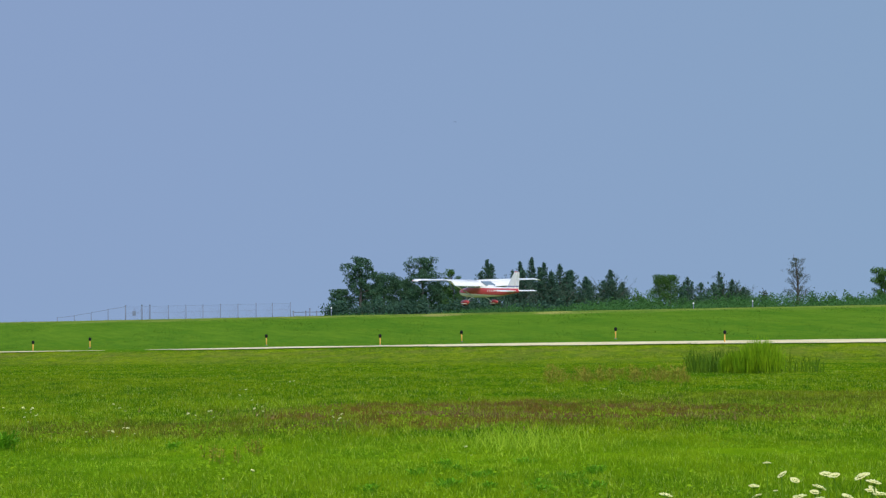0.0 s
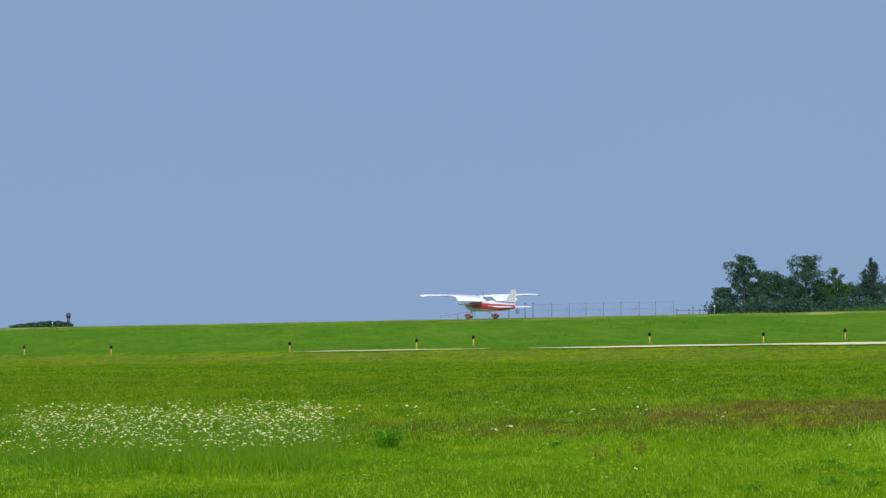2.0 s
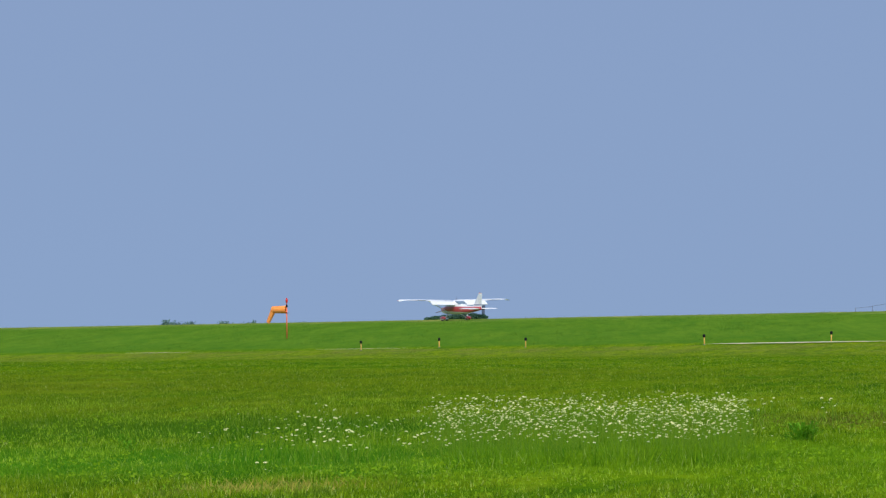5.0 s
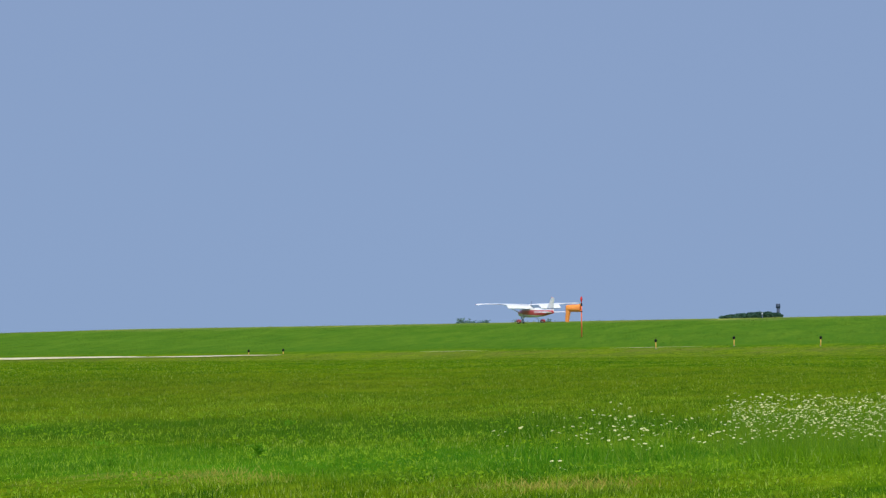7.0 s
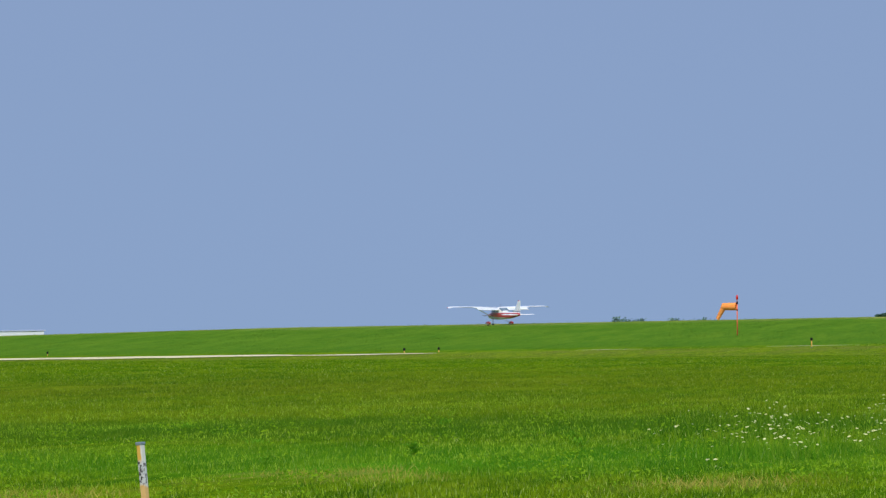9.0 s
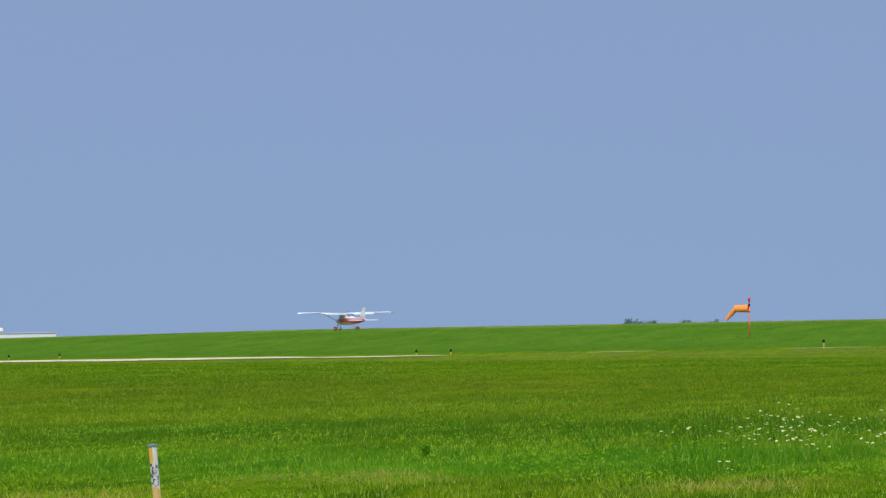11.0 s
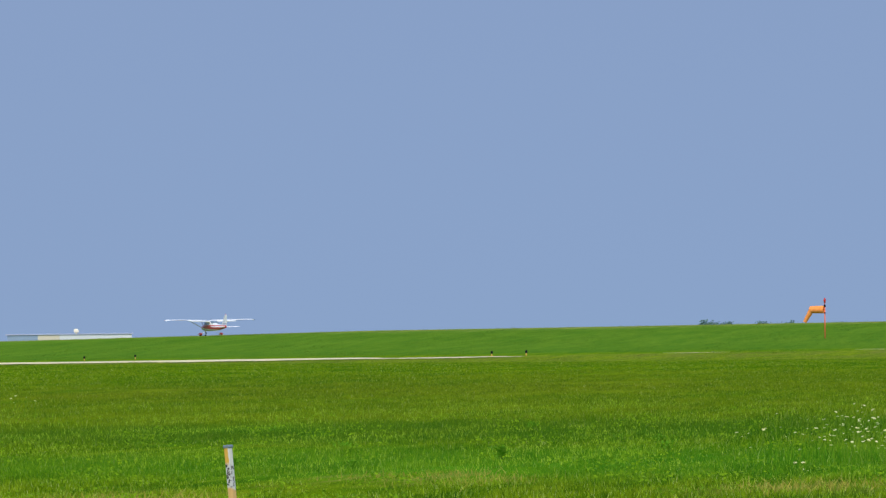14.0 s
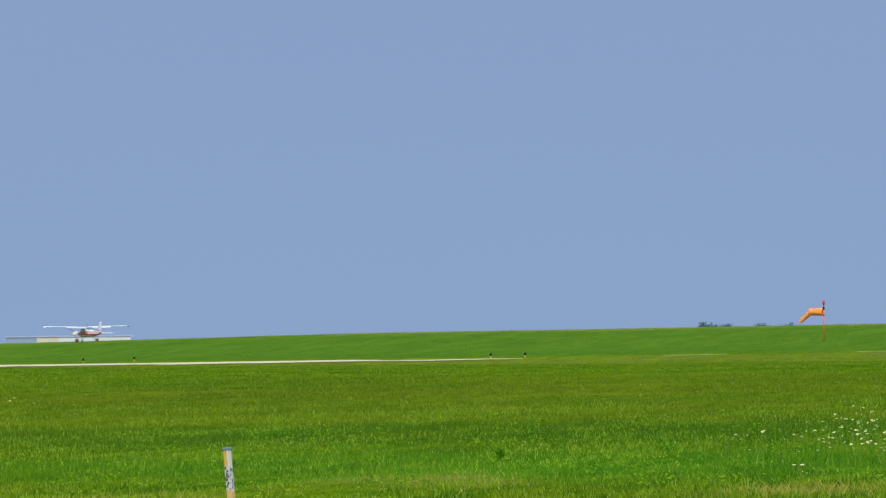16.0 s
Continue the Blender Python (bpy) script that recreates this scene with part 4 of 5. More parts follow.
def cedar_tree(at, tall, half, seed, label, leaves=13000, material=None):
    """A ragged conical evergreen: tiers of upswept sprays round several leaders."""
    rng = np.random.default_rng(seed)
    tree = thing("cedar_tree", label, "tree", "trees beyond the runway", at)
    bm = bmesh.new()
    rod(bm, (0, 0, -.4), (0, 0, tall * .97), tall * .022, .015, 8)
    tips = []
    leaders = [(0.0, 0.0, 0.0, tall, half)]
    for k in range(3 + seed % 3):
        ang = seed * 1.7 + k * 2.2
        reach = half * rng.uniform(.35, .75)
        leaders.append((reach * math.cos(ang), reach * math.sin(ang), tall * rng.uniform(.12, .35), tall * rng.uniform(.55, .93), half * rng.uniform(.45, .7)))
    for px, py, low, high, wide in leaders:
        if low:
            rod(bm, (0, 0, low * .6), (px, py, high * .98), tall * .012, .01, 5)
        count = int(110 * (high - low) / tall)
        for k in range(count):
            f = .02 + .97 * k / count
            ang = k * 2.399 + rng.uniform(-.5, .5)
            lump = .45 + 1.1 * (.5 + .5 * noise.noise(Vector((math.cos(ang) * 1.3 + seed, math.sin(ang) * 1.3, f * 5.5 + px))))
            ln = wide * 2.35 * (1 - f) ** 1.05 * rng.uniform(.35, 1.0) * lump + .05
            a = Vector((px * f, py * f, low + (high - low) * f))
            e = a + Vector((math.cos(ang) * ln, math.sin(ang) * ln, ln * rng.uniform(.35, 1.2)))
            rod(bm, a, e, .03 * (1.1 - f), .008, 4)
            tips.append((a, e))
    part("trunk", bm, M_BARK, tree, "dark trunk and branches", True)
    pick = rng.integers(0, len(tips), leaves)
    t = rng.uniform(.15, 1.02, leaves)
    A, E = np.array([tuple(a) for a, e in tips]), np.array([tuple(e) for a, e in tips])
    c = A[pick] + (E[pick] - A[pick]) * t[:, None] + rng.normal(0, .06 * half ** .5, (leaves, 3))
    top = np.zeros((80, 3))
    top[:, 2] = rng.uniform(tall * .85, tall * .99, 80)
    top[:, :2] = rng.normal(0, .06, (80, 2))
    v, f = leaf_quads(rng, np.concatenate([c, top]), .082)
    sheet("crown", v, f, material or M_LEAF_CEDAR, tree)
    return tree


def shrub(at, tall, half, seed, material, label, leaves=900, size=.16, name="shrub", depth=None, group="shrubs beyond the runway"):
    rng = np.random.default_rng(seed)
    bush = thing(name, label, "shrub", group, at)
    bm = bmesh.new()
    for k in range(7):
        a = k * .9
        rod(bm, (half * .2 * math.cos(a), half * .2 * math.sin(a), -.3), (half * .6 * math.cos(a), half * .4 * math.sin(a), tall * .7), .03, .01, 5)
    part("stems", bm, M_BARK, bush)
    hubs = rng.normal(0, 1, (26, 3))
    hubs /= np.linalg.norm(hubs, axis=1)[:, None]
    hubs *= rng.uniform(.3, .85, 26)[:, None]
    hubs = hubs * (half, depth or half * .7, tall * .5) + (0, 0, tall * .46)
    c = hubs[rng.integers(0, 26, leaves)] + rng.normal(0, 1, (leaves, 3)) * (half * .14 + .05, half * .14 + .05, tall * .11)
    c[:, 2] = np.clip(c[:, 2], -.2, tall * 1.08)
    v, f = leaf_quads(rng, c, size)
    sheet("foliage", v, f, material, bush)
    return bush


def build_trees():
    D, S = 850, 850 / 12000

    def spot(px, d=D):
        return upright(-math.degrees(math.atan((px - 784) / 12000)), d)

    def rise(px, top, d=D):
        """Height that brings a top at that line of sight, by its lean above eye level."""
        el = (554.5 - top - (px - 784) * .01134) / 12000
        return 1.6 + d * el - float(polar(-math.degrees(math.atan((px - 784) / 12000)), d).z)
    for k, (px, top, half, leaves) in enumerate(((634, 453, 3.0, 2400), (600, 512, 1.9, 1300))):
        broad_tree(spot(px), rise(px, top), half, 21 + k, M_LEAF_OAK, "dark broadleaf tree with open, tiered crown", leaves, .20, .18, 20, .55)
    for k, (px, top, half) in enumerate(((676, 484, 2.3), (706, 490, 2.0), (655, 500, 1.8), (725, 500, 1.9), (775, 505, 2.2), (812, 505, 2.0), (850, 508, 2.0), (890, 505, 2.0))):
        broad_tree(spot(px, 862), rise(px, top, 862), half, 31 + k, M_LEAF_OAK, "dense dark green broadleaf tree in a thicket", 2600, .20, .08, 18, .9)
    broad_tree(spot(744), rise(744, 456), 2.9, 51, M_LEAF_OAK, "tall dark green broadleaf tree with spreading crown", 3000, .20, .2, 20, .7)
    broad_tree(spot(798), rise(798, 475), 1.9, 52, M_LEAF_LIGHT, "lighter green broadleaf tree", 1300, .17, .25, 16, .6)
    for k, (px, top, half) in enumerate(((862, 459, 1.8), (920, 462, 1.5), (941, 455, 1.6), (962, 464, 1.5), (990, 468, 1.9), (1010, 478, 1.8), (1036, 490, 1.6), (1080, 478, 2.1), (1100, 500, 1.3), (975, 480, 1.7), (905, 490, 1.6))):
        cedar_tree(spot(px, D + (k % 3) * 5), rise(px, top, D + (k % 3) * 5), half, 61 + k, "dark green cedar tree with ragged pointed top")
    for k, (px, top, half) in enumerate(((1216, 490, 1.4), (1240, 500, 1.6), (1272, 480, 1.6), (1295, 495, 2.0), (1315, 508, 1.6))):
        cedar_tree(spot(px, 900), rise(px, top, 900), half, 81 + k, "dark green cedar tree in a hedgerow", 6000)
    broad_tree(spot(1165, 900), rise(1165, 487, 900), 1.35, 91, M_LEAF_LIGHT, "slender light green tree", 2600, .13, .12, 26, 1.3, steep=.8)
    broad_tree(spot(1184, 900), rise(1184, 487, 900), 1.25, 92, M_LEAF_LIGHT, "slender light green tree", 2400, .13, .12, 26, 1.3, steep=.8)
    broad_tree(spot(1408, 900), rise(1408, 455, 900), 1.75, 93, M_LEAF_PALE, "sparse half-bare tree with grey-green leaves", 1500, .10, .05, 44, .55, name="sparse_tree", steep=.9)
    broad_tree(spot(1562, 880), rise(1562, 474, 880), 2.0, 94, M_LEAF_LIGHT, "rounded green broadleaf tree", 2400, .19, .1, 18, .8)
    for k, (px, top, half, tone) in enumerate(((1128, 511, 1.3, 1), (1146, 518, 1.2, 1), (1353, 512, 1.3, 2), (1437, 511, .9, 0), (1470, 517, 1.6, 1), (1500, 516, 1.6, 1), (1520, 519, 1.6, 1), (1255, 505, 2.0, 0),
                                              (1205, 505, 1.3, 0), (1545, 515, 1.3, 1))):
        shrub(spot(px, 880), rise(px, top, 880), half, 101 + k, (M_LEAF_OAK, M_LEAF_LIGHT, M_LEAF_PALE)[tone], "green shrub in the hedgerow")
    for k in range(22):
        px = 588 + k * 24 + 6 * math.sin(k * 5.1)
        shrub(spot(px, 836), rise(px, 528 + 5 * math.sin(k * 3.3), 836), 1.6, 131 + k, M_LEAF_CEDAR, "dark green undergrowth bush below the trees", 1500, .13)
    # trees far away, only their tops show over the crest; haze is in their leaf colour
    for k, (az, el, half) in enumerate(((9.06, -.036, 4.2), (8.90, -.052, 4), (8.62, -.052, 6), (8.35, -.042, 3.5), (8.50, -.055, 3), (7.9, -.060, 4))):
        p = polar(az, 2400)
        tall = 1.6 + 2400 * math.tan(radians(el)) - p.z
        rng = np.random.default_rng(171 + k)
        tree = thing("distant_tree", "distant tree crown beyond the crest, coloured pale blue for haze", "tree", "distant trees", upright(az, 2400))
        bm = bmesh.new()
        rod(bm, (0, 0, -.5), (0, 0, tall - 1), .4, .2, 8)
        part("trunk", bm, M_BARK, tree)
        hubs = rng.normal(0, 1, (30, 3))
        hubs = hubs / np.linalg.norm(hubs, axis=1)[:, None] * rng.uniform(.2, .9, 30)[:, None] * (half, half, 3.2) + (0, 0, tall - 3.6)
        c = hubs[rng.integers(0, 30, 2600)] + rng.normal(0, .6, (2600, 3))
        c[:, 2] = np.minimum(c[:, 2], tall)
        v, f = leaf_quads(rng, c, .45)
        sheet("crown", v, f, M_LEAF_FAR, tree)


def build_mound():
    """A bank of low bushes with a short dark stack, beyond the crest."""
    D = 620
    for k in range(17):
        az = 6.85 - k * .0275
        p = polar(az, D)
        f = k / 16
        el = -.038 + .029 * math.sin(min(1, f * 1.35) * 1.45) - (.012 if f > .93 else 0) + .003 * math.sin(k * 4.1)
        shrub(upright(az, D), 1.6 + D * math.tan(radians(el)) - p.z, .55, 201 + k, M_LEAF_CEDAR, "low dark green bush on a bank", 900, .11, group="bushes on the bank")
    p = polar(6.405, D)
    z = 1.6 + D * math.tan(radians(.062)) - p.z
    stack = thing("vent_stack", "short dark grey stack with a wider head", "stack", at=upright(6.405, D))
    bm = bmesh.new()
    rod(bm, (0, 0, -.3), (0, 0, z - .3), .15, .14, 12)
    part("tube", bm, M_DARK, stack, "", True)
    bm = bmesh.new()
    rod(bm, (0, 0, z - .4), (0, 0, z), .20, .20, 12)
    part("head", bm, M_DARK, stack, "", True)


def build_crop():
    """A field of maize beyond the runway: upright leafy rows."""
    rng = np.random.default_rng(7)
    n = 210000
    d = rng.uniform(585, 790, n)
    a = np.radians(rng.uniform(-6.5, 1.0, n))
    x, y = -d * np.sin(a), d * np.cos(a)
    k = smooth01((.9 - np.degrees(a)) / 3.2)
    h = (.55 + 1.9 * k) * (.75 + .25 * np.sin(x * .5 + 1.3 * np.sin(y * .2))) * rng.uniform(.75, 1.1, n)
    z = ground_z(x, y)
    c = np.stack([x, y, z + h * rng.uniform(0, 1, n) ** .6 * .86], -1)
    v, f = leaf_quads(rng, c, .09)
    ob = sheet("maize_field", v, f, M_CROP)
    tagged(ob, "dark green maize field beyond the runway", "crop field", kind="stuff")


def umbel(bm, top, r, rng):
    """A flat flower head of many tiny white clusters on fine rays."""
    top = Vector(top)
    tilt = Euler((rng.uniform(-.1, .6), rng.uniform(-.35, .35), 0)).to_matrix()
    spots = [(0, 0)] + [(.45 * r, k * 1.047) for k in range(6)] + [(.85 * r, k * .5236 + .2) for k in range(12)]
    for q, a in spots:
        c = top + tilt @ Vector((q * math.cos(a), q * math.sin(a), -.30 * q * q / r + rng.uniform(-.05, .05) * r))
        s = r * rng.uniform(.22, .32)
        ring_v = [bm.verts.new(c + tilt @ Vector((s * math.cos(k * 1.2566), s * math.sin(k * 1.2566), -.15 * s))) for k in range(5)]
        tip = bm.verts.new(c + tilt @ Vector((0, 0, s * .35)))
        low = bm.verts.new(c + tilt @ Vector((0, 0, -s * .7)))
        for k in range(5):
            bm.faces.new((ring_v[k], ring_v[(k + 1) % 5], tip))
            bm.faces.new((ring_v[(k + 1) % 5], ring_v[k], low))


def flower(at, tall, r, seed):
    """A single wild carrot: thin branching stem, a flat white head."""
    rng = random.Random(seed)
    plant = thing("wild_carrot", "wild carrot with flat cream-white flower head", "flower", "scattered wild carrots", at)
    bend = rng.uniform(-.06, .06)
    bm = bmesh.new()
    rod(bm, (0, 0, -.05), (bend, 0, tall * .6), .005, .004, 5)
    rod(bm, (bend, 0, tall * .6), (bend * 1.6, .01, tall - .02), .004, .003, 5)
    rod(bm, (bend, 0, tall * .55), (bend + .08, .03, tall * .78), .003, .002, 4)
    stem = part("stem", bm, M_STEM, plant, "thin green stem")
    bm = bmesh.new()
    for k in range(8):
        rod(bm, (bend * 1.6, .01, tall - .03), (bend * 1.6 + r * .7 * math.cos(k * .785), .01 + r * .7 * math.sin(k * .785), tall - .005), .0015, .001, 3)
    part("ray", bm, M_STEM, stem)
    bm = bmesh.new()
    umbel(bm, (bend * 1.6, .01, tall), r, rng)
    part("flower_head", bm, M_PETAL, plant, "flat cream-white umbel")
    if rng.random() < .5:
        bm = bmesh.new()
        umbel(bm, (bend + .08, .03, tall * .78), r * .55, rng)
        part("side_head", bm, M_PETAL, plant, "small side umbel")


def build_flowers():
    rng = random.Random(5)
    heads, stems = bmesh.new(), bmesh.new()
    patchy = []
    for k in range(2400):
        f = rng.random()
        az = 4.22 + 2.6 * f + rng.gauss(0, .08)
        d = 70 + 19 * rng.random()
        if math.sin(az * 17 + 1.5 * math.sin(d * .5)) * math.sin(d * .9 + az * 5) < rng.uniform(-1.0, .1) - .25 * (az < 4.9):
            continue
        p = polar(az, d)
        patchy.append((p, rng.uniform(.22, .56)))
    for k in range(95):
        p = polar(rng.gauss(7.75, .22) if k < 62 else rng.uniform(7.0, 8.8), rng.uniform(68, 84))
        patchy.append((p, rng.uniform(.2, .42)))
    for p, h in patchy:
        tip = p + Vector((rng.gauss(0, .05), rng.gauss(0, .05), h))
        umbel(heads, tip, rng.uniform(.007, .017), rng)
        rod(stems, p, tip, .0035, .002, 4)
    patch_ob = part("wild_carrot_patch", heads, M_PETAL, None)
    tagged(patch_ob, "dense patch of cream-white wild carrot flowers", "flowers", kind="stuff")
    tagged(part("wild_carrot_stems", stems, M_STEM, None), "thin green stems of wild carrot", "flowers", kind="stuff")
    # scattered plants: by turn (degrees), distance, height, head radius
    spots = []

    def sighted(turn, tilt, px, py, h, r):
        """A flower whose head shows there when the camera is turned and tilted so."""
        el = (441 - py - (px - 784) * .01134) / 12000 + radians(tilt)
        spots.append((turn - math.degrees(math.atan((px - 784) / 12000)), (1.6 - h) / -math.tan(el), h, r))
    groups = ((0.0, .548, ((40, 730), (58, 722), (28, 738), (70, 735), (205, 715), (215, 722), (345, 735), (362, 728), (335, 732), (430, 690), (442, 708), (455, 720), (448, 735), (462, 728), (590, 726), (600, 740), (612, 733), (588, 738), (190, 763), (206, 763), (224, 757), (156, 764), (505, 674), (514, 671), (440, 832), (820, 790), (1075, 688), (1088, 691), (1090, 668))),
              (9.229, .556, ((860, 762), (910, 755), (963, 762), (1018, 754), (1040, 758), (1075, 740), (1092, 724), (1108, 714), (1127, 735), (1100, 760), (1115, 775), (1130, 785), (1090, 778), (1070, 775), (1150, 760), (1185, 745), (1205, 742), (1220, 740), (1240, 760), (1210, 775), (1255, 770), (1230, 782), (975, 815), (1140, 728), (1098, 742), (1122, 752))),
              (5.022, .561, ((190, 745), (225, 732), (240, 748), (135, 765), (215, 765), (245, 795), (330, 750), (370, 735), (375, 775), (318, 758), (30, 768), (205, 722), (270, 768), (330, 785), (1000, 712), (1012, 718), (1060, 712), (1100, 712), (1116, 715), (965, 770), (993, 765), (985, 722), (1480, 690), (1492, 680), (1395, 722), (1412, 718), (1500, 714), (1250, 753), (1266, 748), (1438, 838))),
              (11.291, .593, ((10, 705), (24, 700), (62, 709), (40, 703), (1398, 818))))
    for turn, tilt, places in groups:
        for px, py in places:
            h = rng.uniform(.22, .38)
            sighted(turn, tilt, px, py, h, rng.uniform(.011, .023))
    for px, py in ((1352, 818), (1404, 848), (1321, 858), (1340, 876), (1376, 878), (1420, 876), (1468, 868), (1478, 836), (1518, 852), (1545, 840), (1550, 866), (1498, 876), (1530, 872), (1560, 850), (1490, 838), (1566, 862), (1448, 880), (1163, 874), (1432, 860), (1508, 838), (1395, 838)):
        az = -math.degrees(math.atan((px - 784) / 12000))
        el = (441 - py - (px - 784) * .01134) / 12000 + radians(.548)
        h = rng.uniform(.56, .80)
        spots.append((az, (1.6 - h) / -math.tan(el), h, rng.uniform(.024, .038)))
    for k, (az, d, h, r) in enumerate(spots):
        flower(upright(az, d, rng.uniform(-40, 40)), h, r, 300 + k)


def leafy_weed(at, tall, half, seed, material, label, leaves=60, name="weed", long=.12, wide=.03):
    """A clump of arching, pointed leaves from one root."""
    rng = np.random.default_rng(seed)
    weed = thing(name, label, "weed", "", at)
    bm = bmesh.new()
    for k in range(leaves):
        a = rng.uniform(0, 2 * math.pi)
        r0 = rng.uniform(0, half * .8)
        b = Vector((r0 * math.cos(a), r0 * math.sin(a), rng.uniform(0, tall * .6)))
        a2 = a + rng.uniform(-1, 1)
        out, up = rng.uniform(.4, 1) * long, rng.uniform(.2, 1) * long
        side = Vector((-math.sin(a2), math.cos(a2), 0)) * wide * rng.uniform(.6, 1.2)
        m = b + Vector((math.cos(a2) * out * .5, math.sin(a2) * out * .5, up * .7))
        e = b + Vector((math.cos(a2) * out, math.sin(a2) * out, up * .75))
        v = [bm.verts.new(p) for p in (b, m - side, e, m + side, m + Vector((0, 0, -.25 * wide)))]
        bm.faces.new((v[0], v[4], v[1])), bm.faces.new((v[1], v[4], v[2])), bm.faces.new((v[2], v[4], v[3])), bm.faces.new((v[3], v[4], v[0]))
    part("leaves", bm, material, weed)
    bm = bmesh.new()
    for k in range(5 if tall < .25 else 1):
        a = k * 1.3
        rod(bm, (0, 0, -.03), (half * .6 * math.cos(a), half * .6 * math.sin(a), tall * .8), .006, .003, 4)
    part("stems", bm, M_STEM, weed)
    return weed


def build_weeds():
    leafy_weed(upright(3.724, 81), .30, .22, 1, M_WEED, "bright green leafy weed clump in the grass", 200, long=.13, wide=.018)
    leafy_weed(upright(10.817, 77), .22, .10, 2, M_WEED, "small upright broad-leaved weed", 40, long=.09, wide=.03)
    for k, (az, d) in enumerate(((2.3, 80),)):
        leafy_weed(upright(az, d), .12, .12, 10 + k, M_WEED, "low green weed in the meadow", 46, long=.10, wide=.016)
    rng = random.Random(9)
    for k in range(16):
        az, d = rng.uniform(-1.3, .9), rng.uniform(60, 74)
        leafy_weed(upright(az, d), rng.uniform(.07, .12), rng.uniform(.10, .20), 400 + k, M_WEED, "low bright green leafy weed in the meadow", 80, long=.06, wide=.012)
    for k in range(7):
        az, d = rng.uniform(9.2, 14.2), rng.uniform(72, 98)
        leafy_weed(upright(az, d), rng.uniform(.08, .14), rng.uniform(.10, .20), 430 + k, M_WEED, "low green leafy weed in the meadow", 70, long=.07, wide=.011)
    for k in range(16):
        az, d = rng.uniform(1.55, 2.05), rng.uniform(70, 78)
        leafy_weed(upright(az, d), .30, .04, 30 + k, M_DOCK, "dry reddish seed stalk", 26, "dry_stalk", .05, .012)
    for k in range(60):
        az, d = rng.uniform(-2.05, -.85), rng.uniform(158, 190)
        leafy_weed(upright(az, d), rng.uniform(.22, .62), .15, 60 + k, M_DOCK, "tan and brown dock weed gone to seed", 60, "dock_weed", .12, .015)


def reed_leaf(bm, base, tall, wide, lean, turn):
    side = Vector((math.cos(turn), math.sin(turn), 0)) * wide / 2
    way = Vector((-math.sin(turn), math.cos(turn), 0)) * lean
    pts = [base, base + way * .25 + Vector((0, 0, tall * .5)), base + way * .6 + Vector((0, 0, tall * .82)), base + way + Vector((0, 0, tall))]
    ws = (1.0, .95, .6, .05)
    vs = [(bm.verts.new(p - side * w), bm.verts.new(p + Vector((0, 0, .0)) + way.normalized() * wide * .12), bm.verts.new(p + side * w)) for p, w in zip(pts, ws)]
    for a, b in zip(vs, vs[1:]):
        bm.faces.new((a[0], a[1], b[1], b[0])), bm.faces.new((a[1], a[2], b[2], b[1]))


def build_reeds():
    """A stand of cattail leaves with a bright bushy clump of goldenrod in the middle."""
    rng = random.Random(4)
    bm = bmesh.new()
    for k in range(1150):
        az = rng.uniform(-3.2, -2.05)
        if (az < -2.82 and rng.random() < .75) or math.sin(az * 41) + math.sin(az * 97) < rng.uniform(-3.4, -.2):
            continue
        d = rng.uniform(205, 213)
        p = polar(az, d)
        reed_leaf(bm, p, rng.uniform(.35, .72) + .25 * rng.random() ** 3 - .22 * (abs(az + 2.5) / .5) ** 2 * rng.random(), .026, rng.uniform(.03, .45), rng.uniform(0, 6.28))
    tagged(part("reed_stand", bm, M_REED, None), "stand of tall dark green cattail leaves", "reeds", kind="stuff")
    for az, d, tall, half, k in ((-2.66, 203.5, 1.15, .78, 0), (-2.46, 204.5, .74, .5, 1)):
        bush = thing("bushy_weed", "bright yellow-green feathery weed among reeds", "weed", "tall weeds", upright(az, d))
        bm = bmesh.new()
        for j in range(700):
            a, r = rng.uniform(0, 6.28), half * rng.random() ** .6
            top = tall * (1 - .45 * (r / half) ** 2) * rng.uniform(.6, 1.05)
            b = Vector((r * math.cos(a), r * math.sin(a) * .7, rng.uniform(0, top * .7)))
            reed_leaf(bm, b, top - b.z, .024, rng.uniform(.03, .20), rng.uniform(0, 6.28))
        part("sprays", bm, M_GOLD, bush)
        bm = bmesh.new()
        for j in range(9):
            a = j * .7
            rod(bm, (half * .2 * math.cos(a), half * .2 * math.sin(a), -.05), (half * .6 * math.cos(a), half * .4 * math.sin(a), tall * .7), .008, .004, 5)
        part("stalks", bm, M_STEM, bush)
    # long single leaves close to the camera
    for az, d, tall, lean, turn in ((11.17, 33, .83, .06, 30), (10.98, 33, .79, .05, 190), (14.55, 31, .88, .34, 75), (14.42, 31, .80, .26, 70), (14.47, 31, .76, .14, 110)):
        leaf = thing("cattail_leaf", "single dark green cattail leaf", "leaf", "long leaves", upright(az, d))
        bm = bmesh.new()
        reed_leaf(bm, Vector((0, 0, -.05)), tall, .017, lean, radians(turn))
        part("blade", bm, M_CATTAIL, leaf)


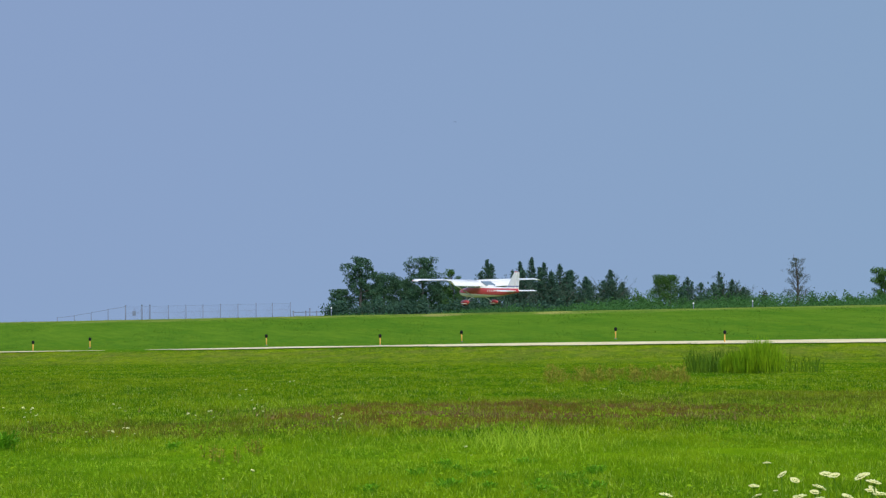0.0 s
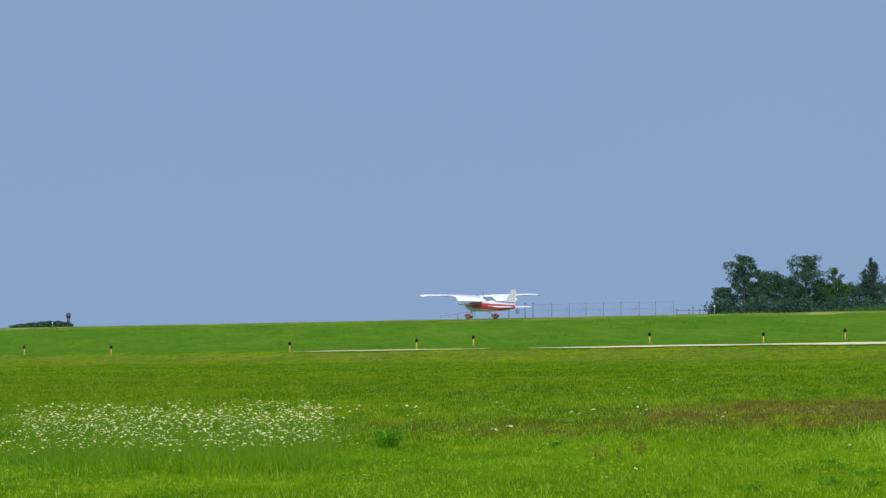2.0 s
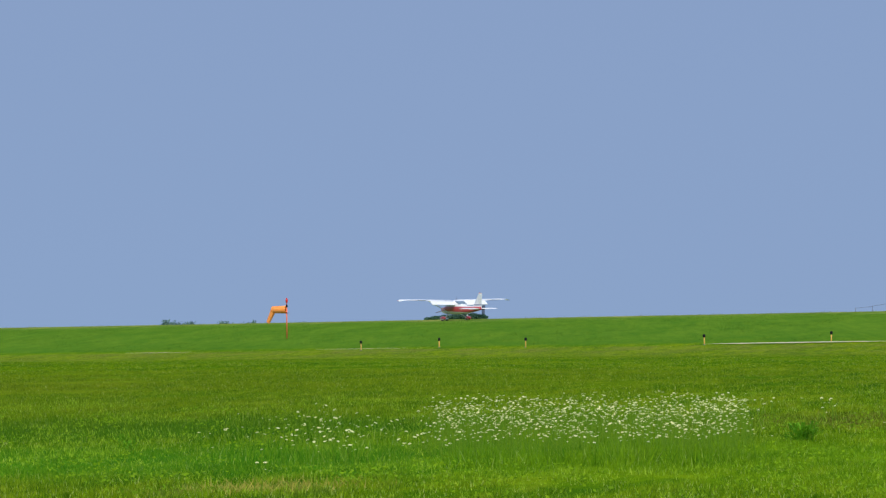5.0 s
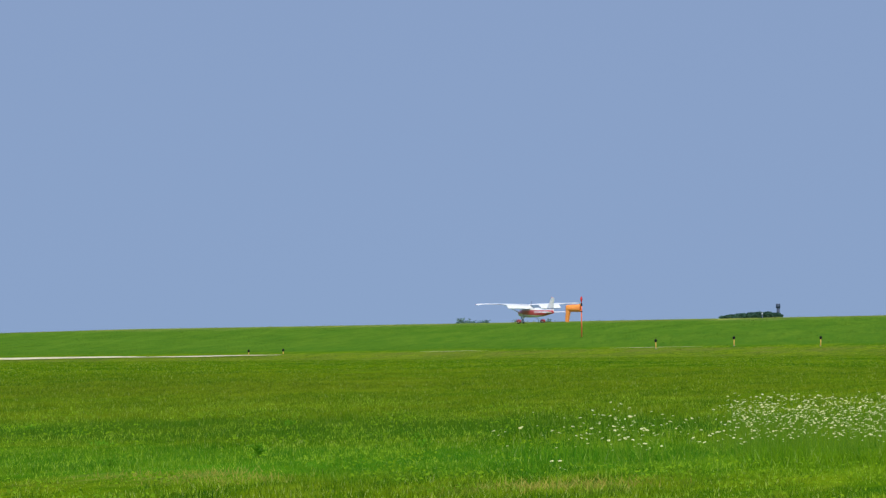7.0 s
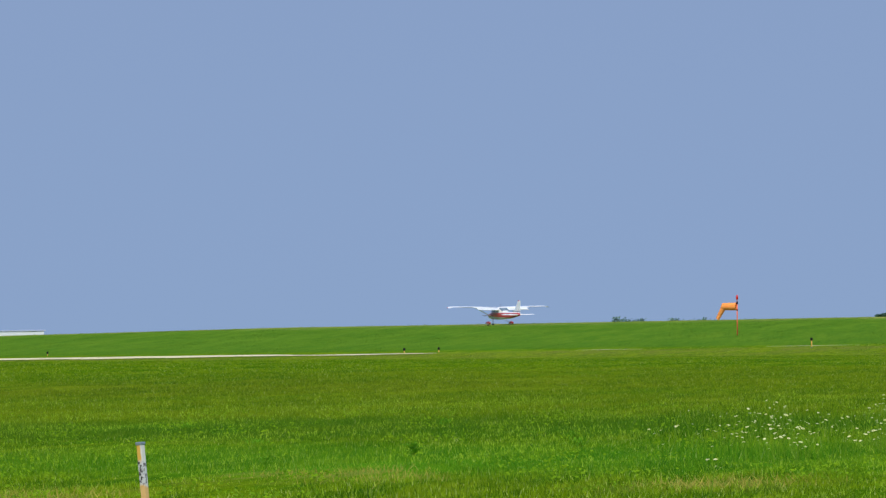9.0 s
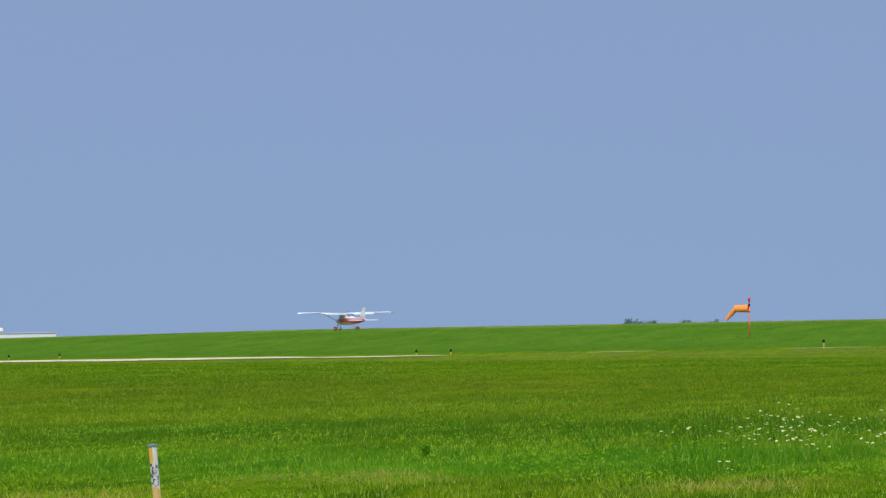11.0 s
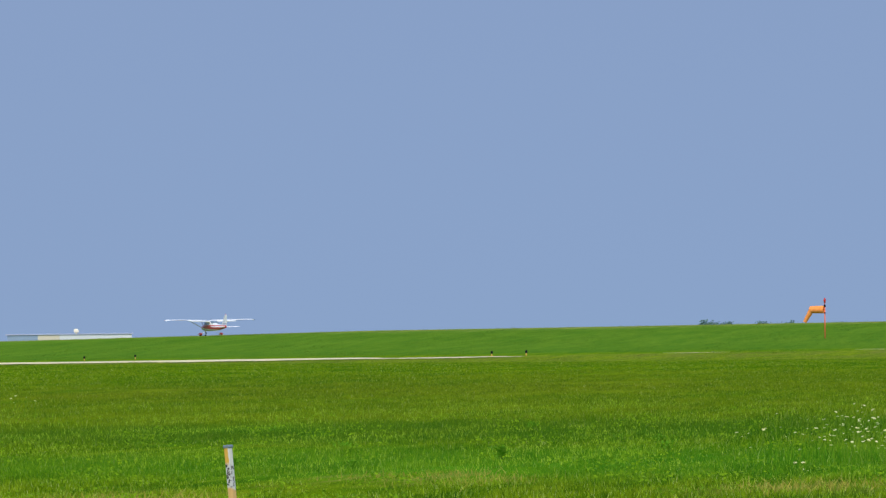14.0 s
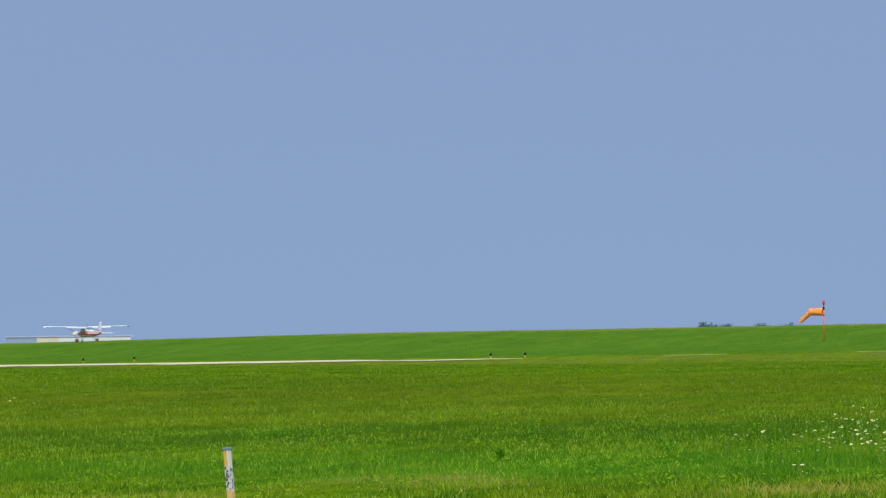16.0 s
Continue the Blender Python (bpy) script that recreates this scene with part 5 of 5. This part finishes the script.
def build_post():
    post = thing("marker_stake", "leaning wooden stake with peeling yellow and white paint", "marker post", at=upright(13.02, 40, 13 - 38, 0, -1.0, -6.5))
    bm = bmesh.new()
    box(bm, (.036, .036, .98), pose(0, 0, .37), .004)
    part("stake", bm, M_POST, post)
    bm = bmesh.new()
    box(bm, (.044, .044, .018), pose(0, 0, .867), .004)
    part("cap", bm, M_STEEL, post, "bent grey metal cap")
    for x, z, w, h, turn in ((-.008, .752, .010, .016, 12), (.004, .735, .013, .010, -20), (-.003, .716, .007, .024, 8), (.009, .700, .006, .012, 30),
                             (-.006, .684, .014, .013, -14), (.002, .662, .009, .020, 18), (-.010, .645, .006, .010, 0)):
        bm = bmesh.new()
        box(bm, (w, .003, h), pose(x, -.0195, z, 0, turn, 0))
        part("faded_mark", bm, M_BARK, post, "faded black painted mark")


# ---- building ----
ground = build_ground()
build_backdrop()
build_taxiway()
aircraft, propeller = build_aircraft()
sock_tail = build_windsock()
build_taxi_lights()
build_fence()
build_building()
build_trees()
build_mound()
build_crop()
build_reeds()
build_weeds()
build_flowers()
build_post()
build_grass()


# ---- what moves ----
insect = thing("flying_insect", "tiny dark insect flying through the sky", "insect")
_bm = bmesh.new()
rod(_bm, (0, -.012, 0), (0, .005, .001), .001, .002, 6)
rod(_bm, (0, .005, .001), (0, .010, .001), .002, .0015, 6)
part("body", _bm, M_BLACK, insect)
for _s in (-1, 1):
    for _y in (.005, .001):
        _bm = bmesh.new()
        box(_bm, (.014, .003, .0005), pose(_s * .008, _y, .0025, 0, -_s * 25, 0))
        part("wing", _bm, M_BLACK, insect)


def motions():
    """The landing run, the spinning propeller, the flaps and the fluttering sock."""
    run = [(0.0, 0), (0.7, 18), (1.5, 40), (2.5, 66), (3.5, 92), (4.0, 104), (5.2, 133), (6.5, 162), (7.0, 173), (8.0, 194.7), (9.0, 216), (10.2, 242), (11.5, 269), (12.5, 290), (13.0, 300.7), (14.5, 331), (16.0, 362)]
    lift = {0.0: .58, 0.7: .28, 1.5: .08, 2.5: .02}
    nose = {0.0: 0.6, 0.7: 1.2, 1.5: 1.8, 2.5: 2.0, 3.5: 0.8}
    rows = []
    for t, s in run:
        x, y = 2.5 - .565 * s, 494.4 + .825 * s
        rows.append((t, pose(x, y, float(ground_z(x, y)) + lift.get(t, -.08) + .02, nose.get(t, 0.0), 0, 34.4)))
    walk(aircraft, rows)
    walk(propeller, [(k * .1, pose(0, 2.14, 1.22, 0, (k * 77) % 360, 0)) for k in range(161)])
    for flap, s in FLAPS:
        walk(flap, [(t, pose(s * 1.62, -.70, 2.12, a, s * -1.7, 0)) for t, a in ((0.0, 36), (7.5, 34), (10.5, 5), (16.0, 5))])
    droop = [(0.0, 62), (3.0, 61), (3.5, 65), (4.2, 60), (5.4, 72), (6.5, 86), (7.0, 84), (7.7, 78), (8.0, 72), (8.5, 65), (9.0, 62), (10.2, 55), (11.5, 44), (12.0, 50), (12.5, 57), (13.0, 62), (14.0, 60), (15.0, 66), (15.5, 46), (16.0, 42)]
    flight = []
    for t, az, el in ((0.0, -.115, 1.617), (.4, -.67, 1.49), (1.0, -1.50, 1.30), (2.0, -2.9, 1.12), (4.0, -5.7, 1.0), (8.0, -11.3, .95), (16.0, -22.5, .95)):
        flight.append((t, pose(-60 * math.sin(radians(az)), 60 * math.cos(radians(az)), 1.6 + 60 * math.tan(radians(el)), -6, 0, -90)))
    walk(insect, flight)
    walk(sock_tail, [(t, pose(-1.16, 0, 2.30, 0, -a, 0)) for t, a in droop])


motions()
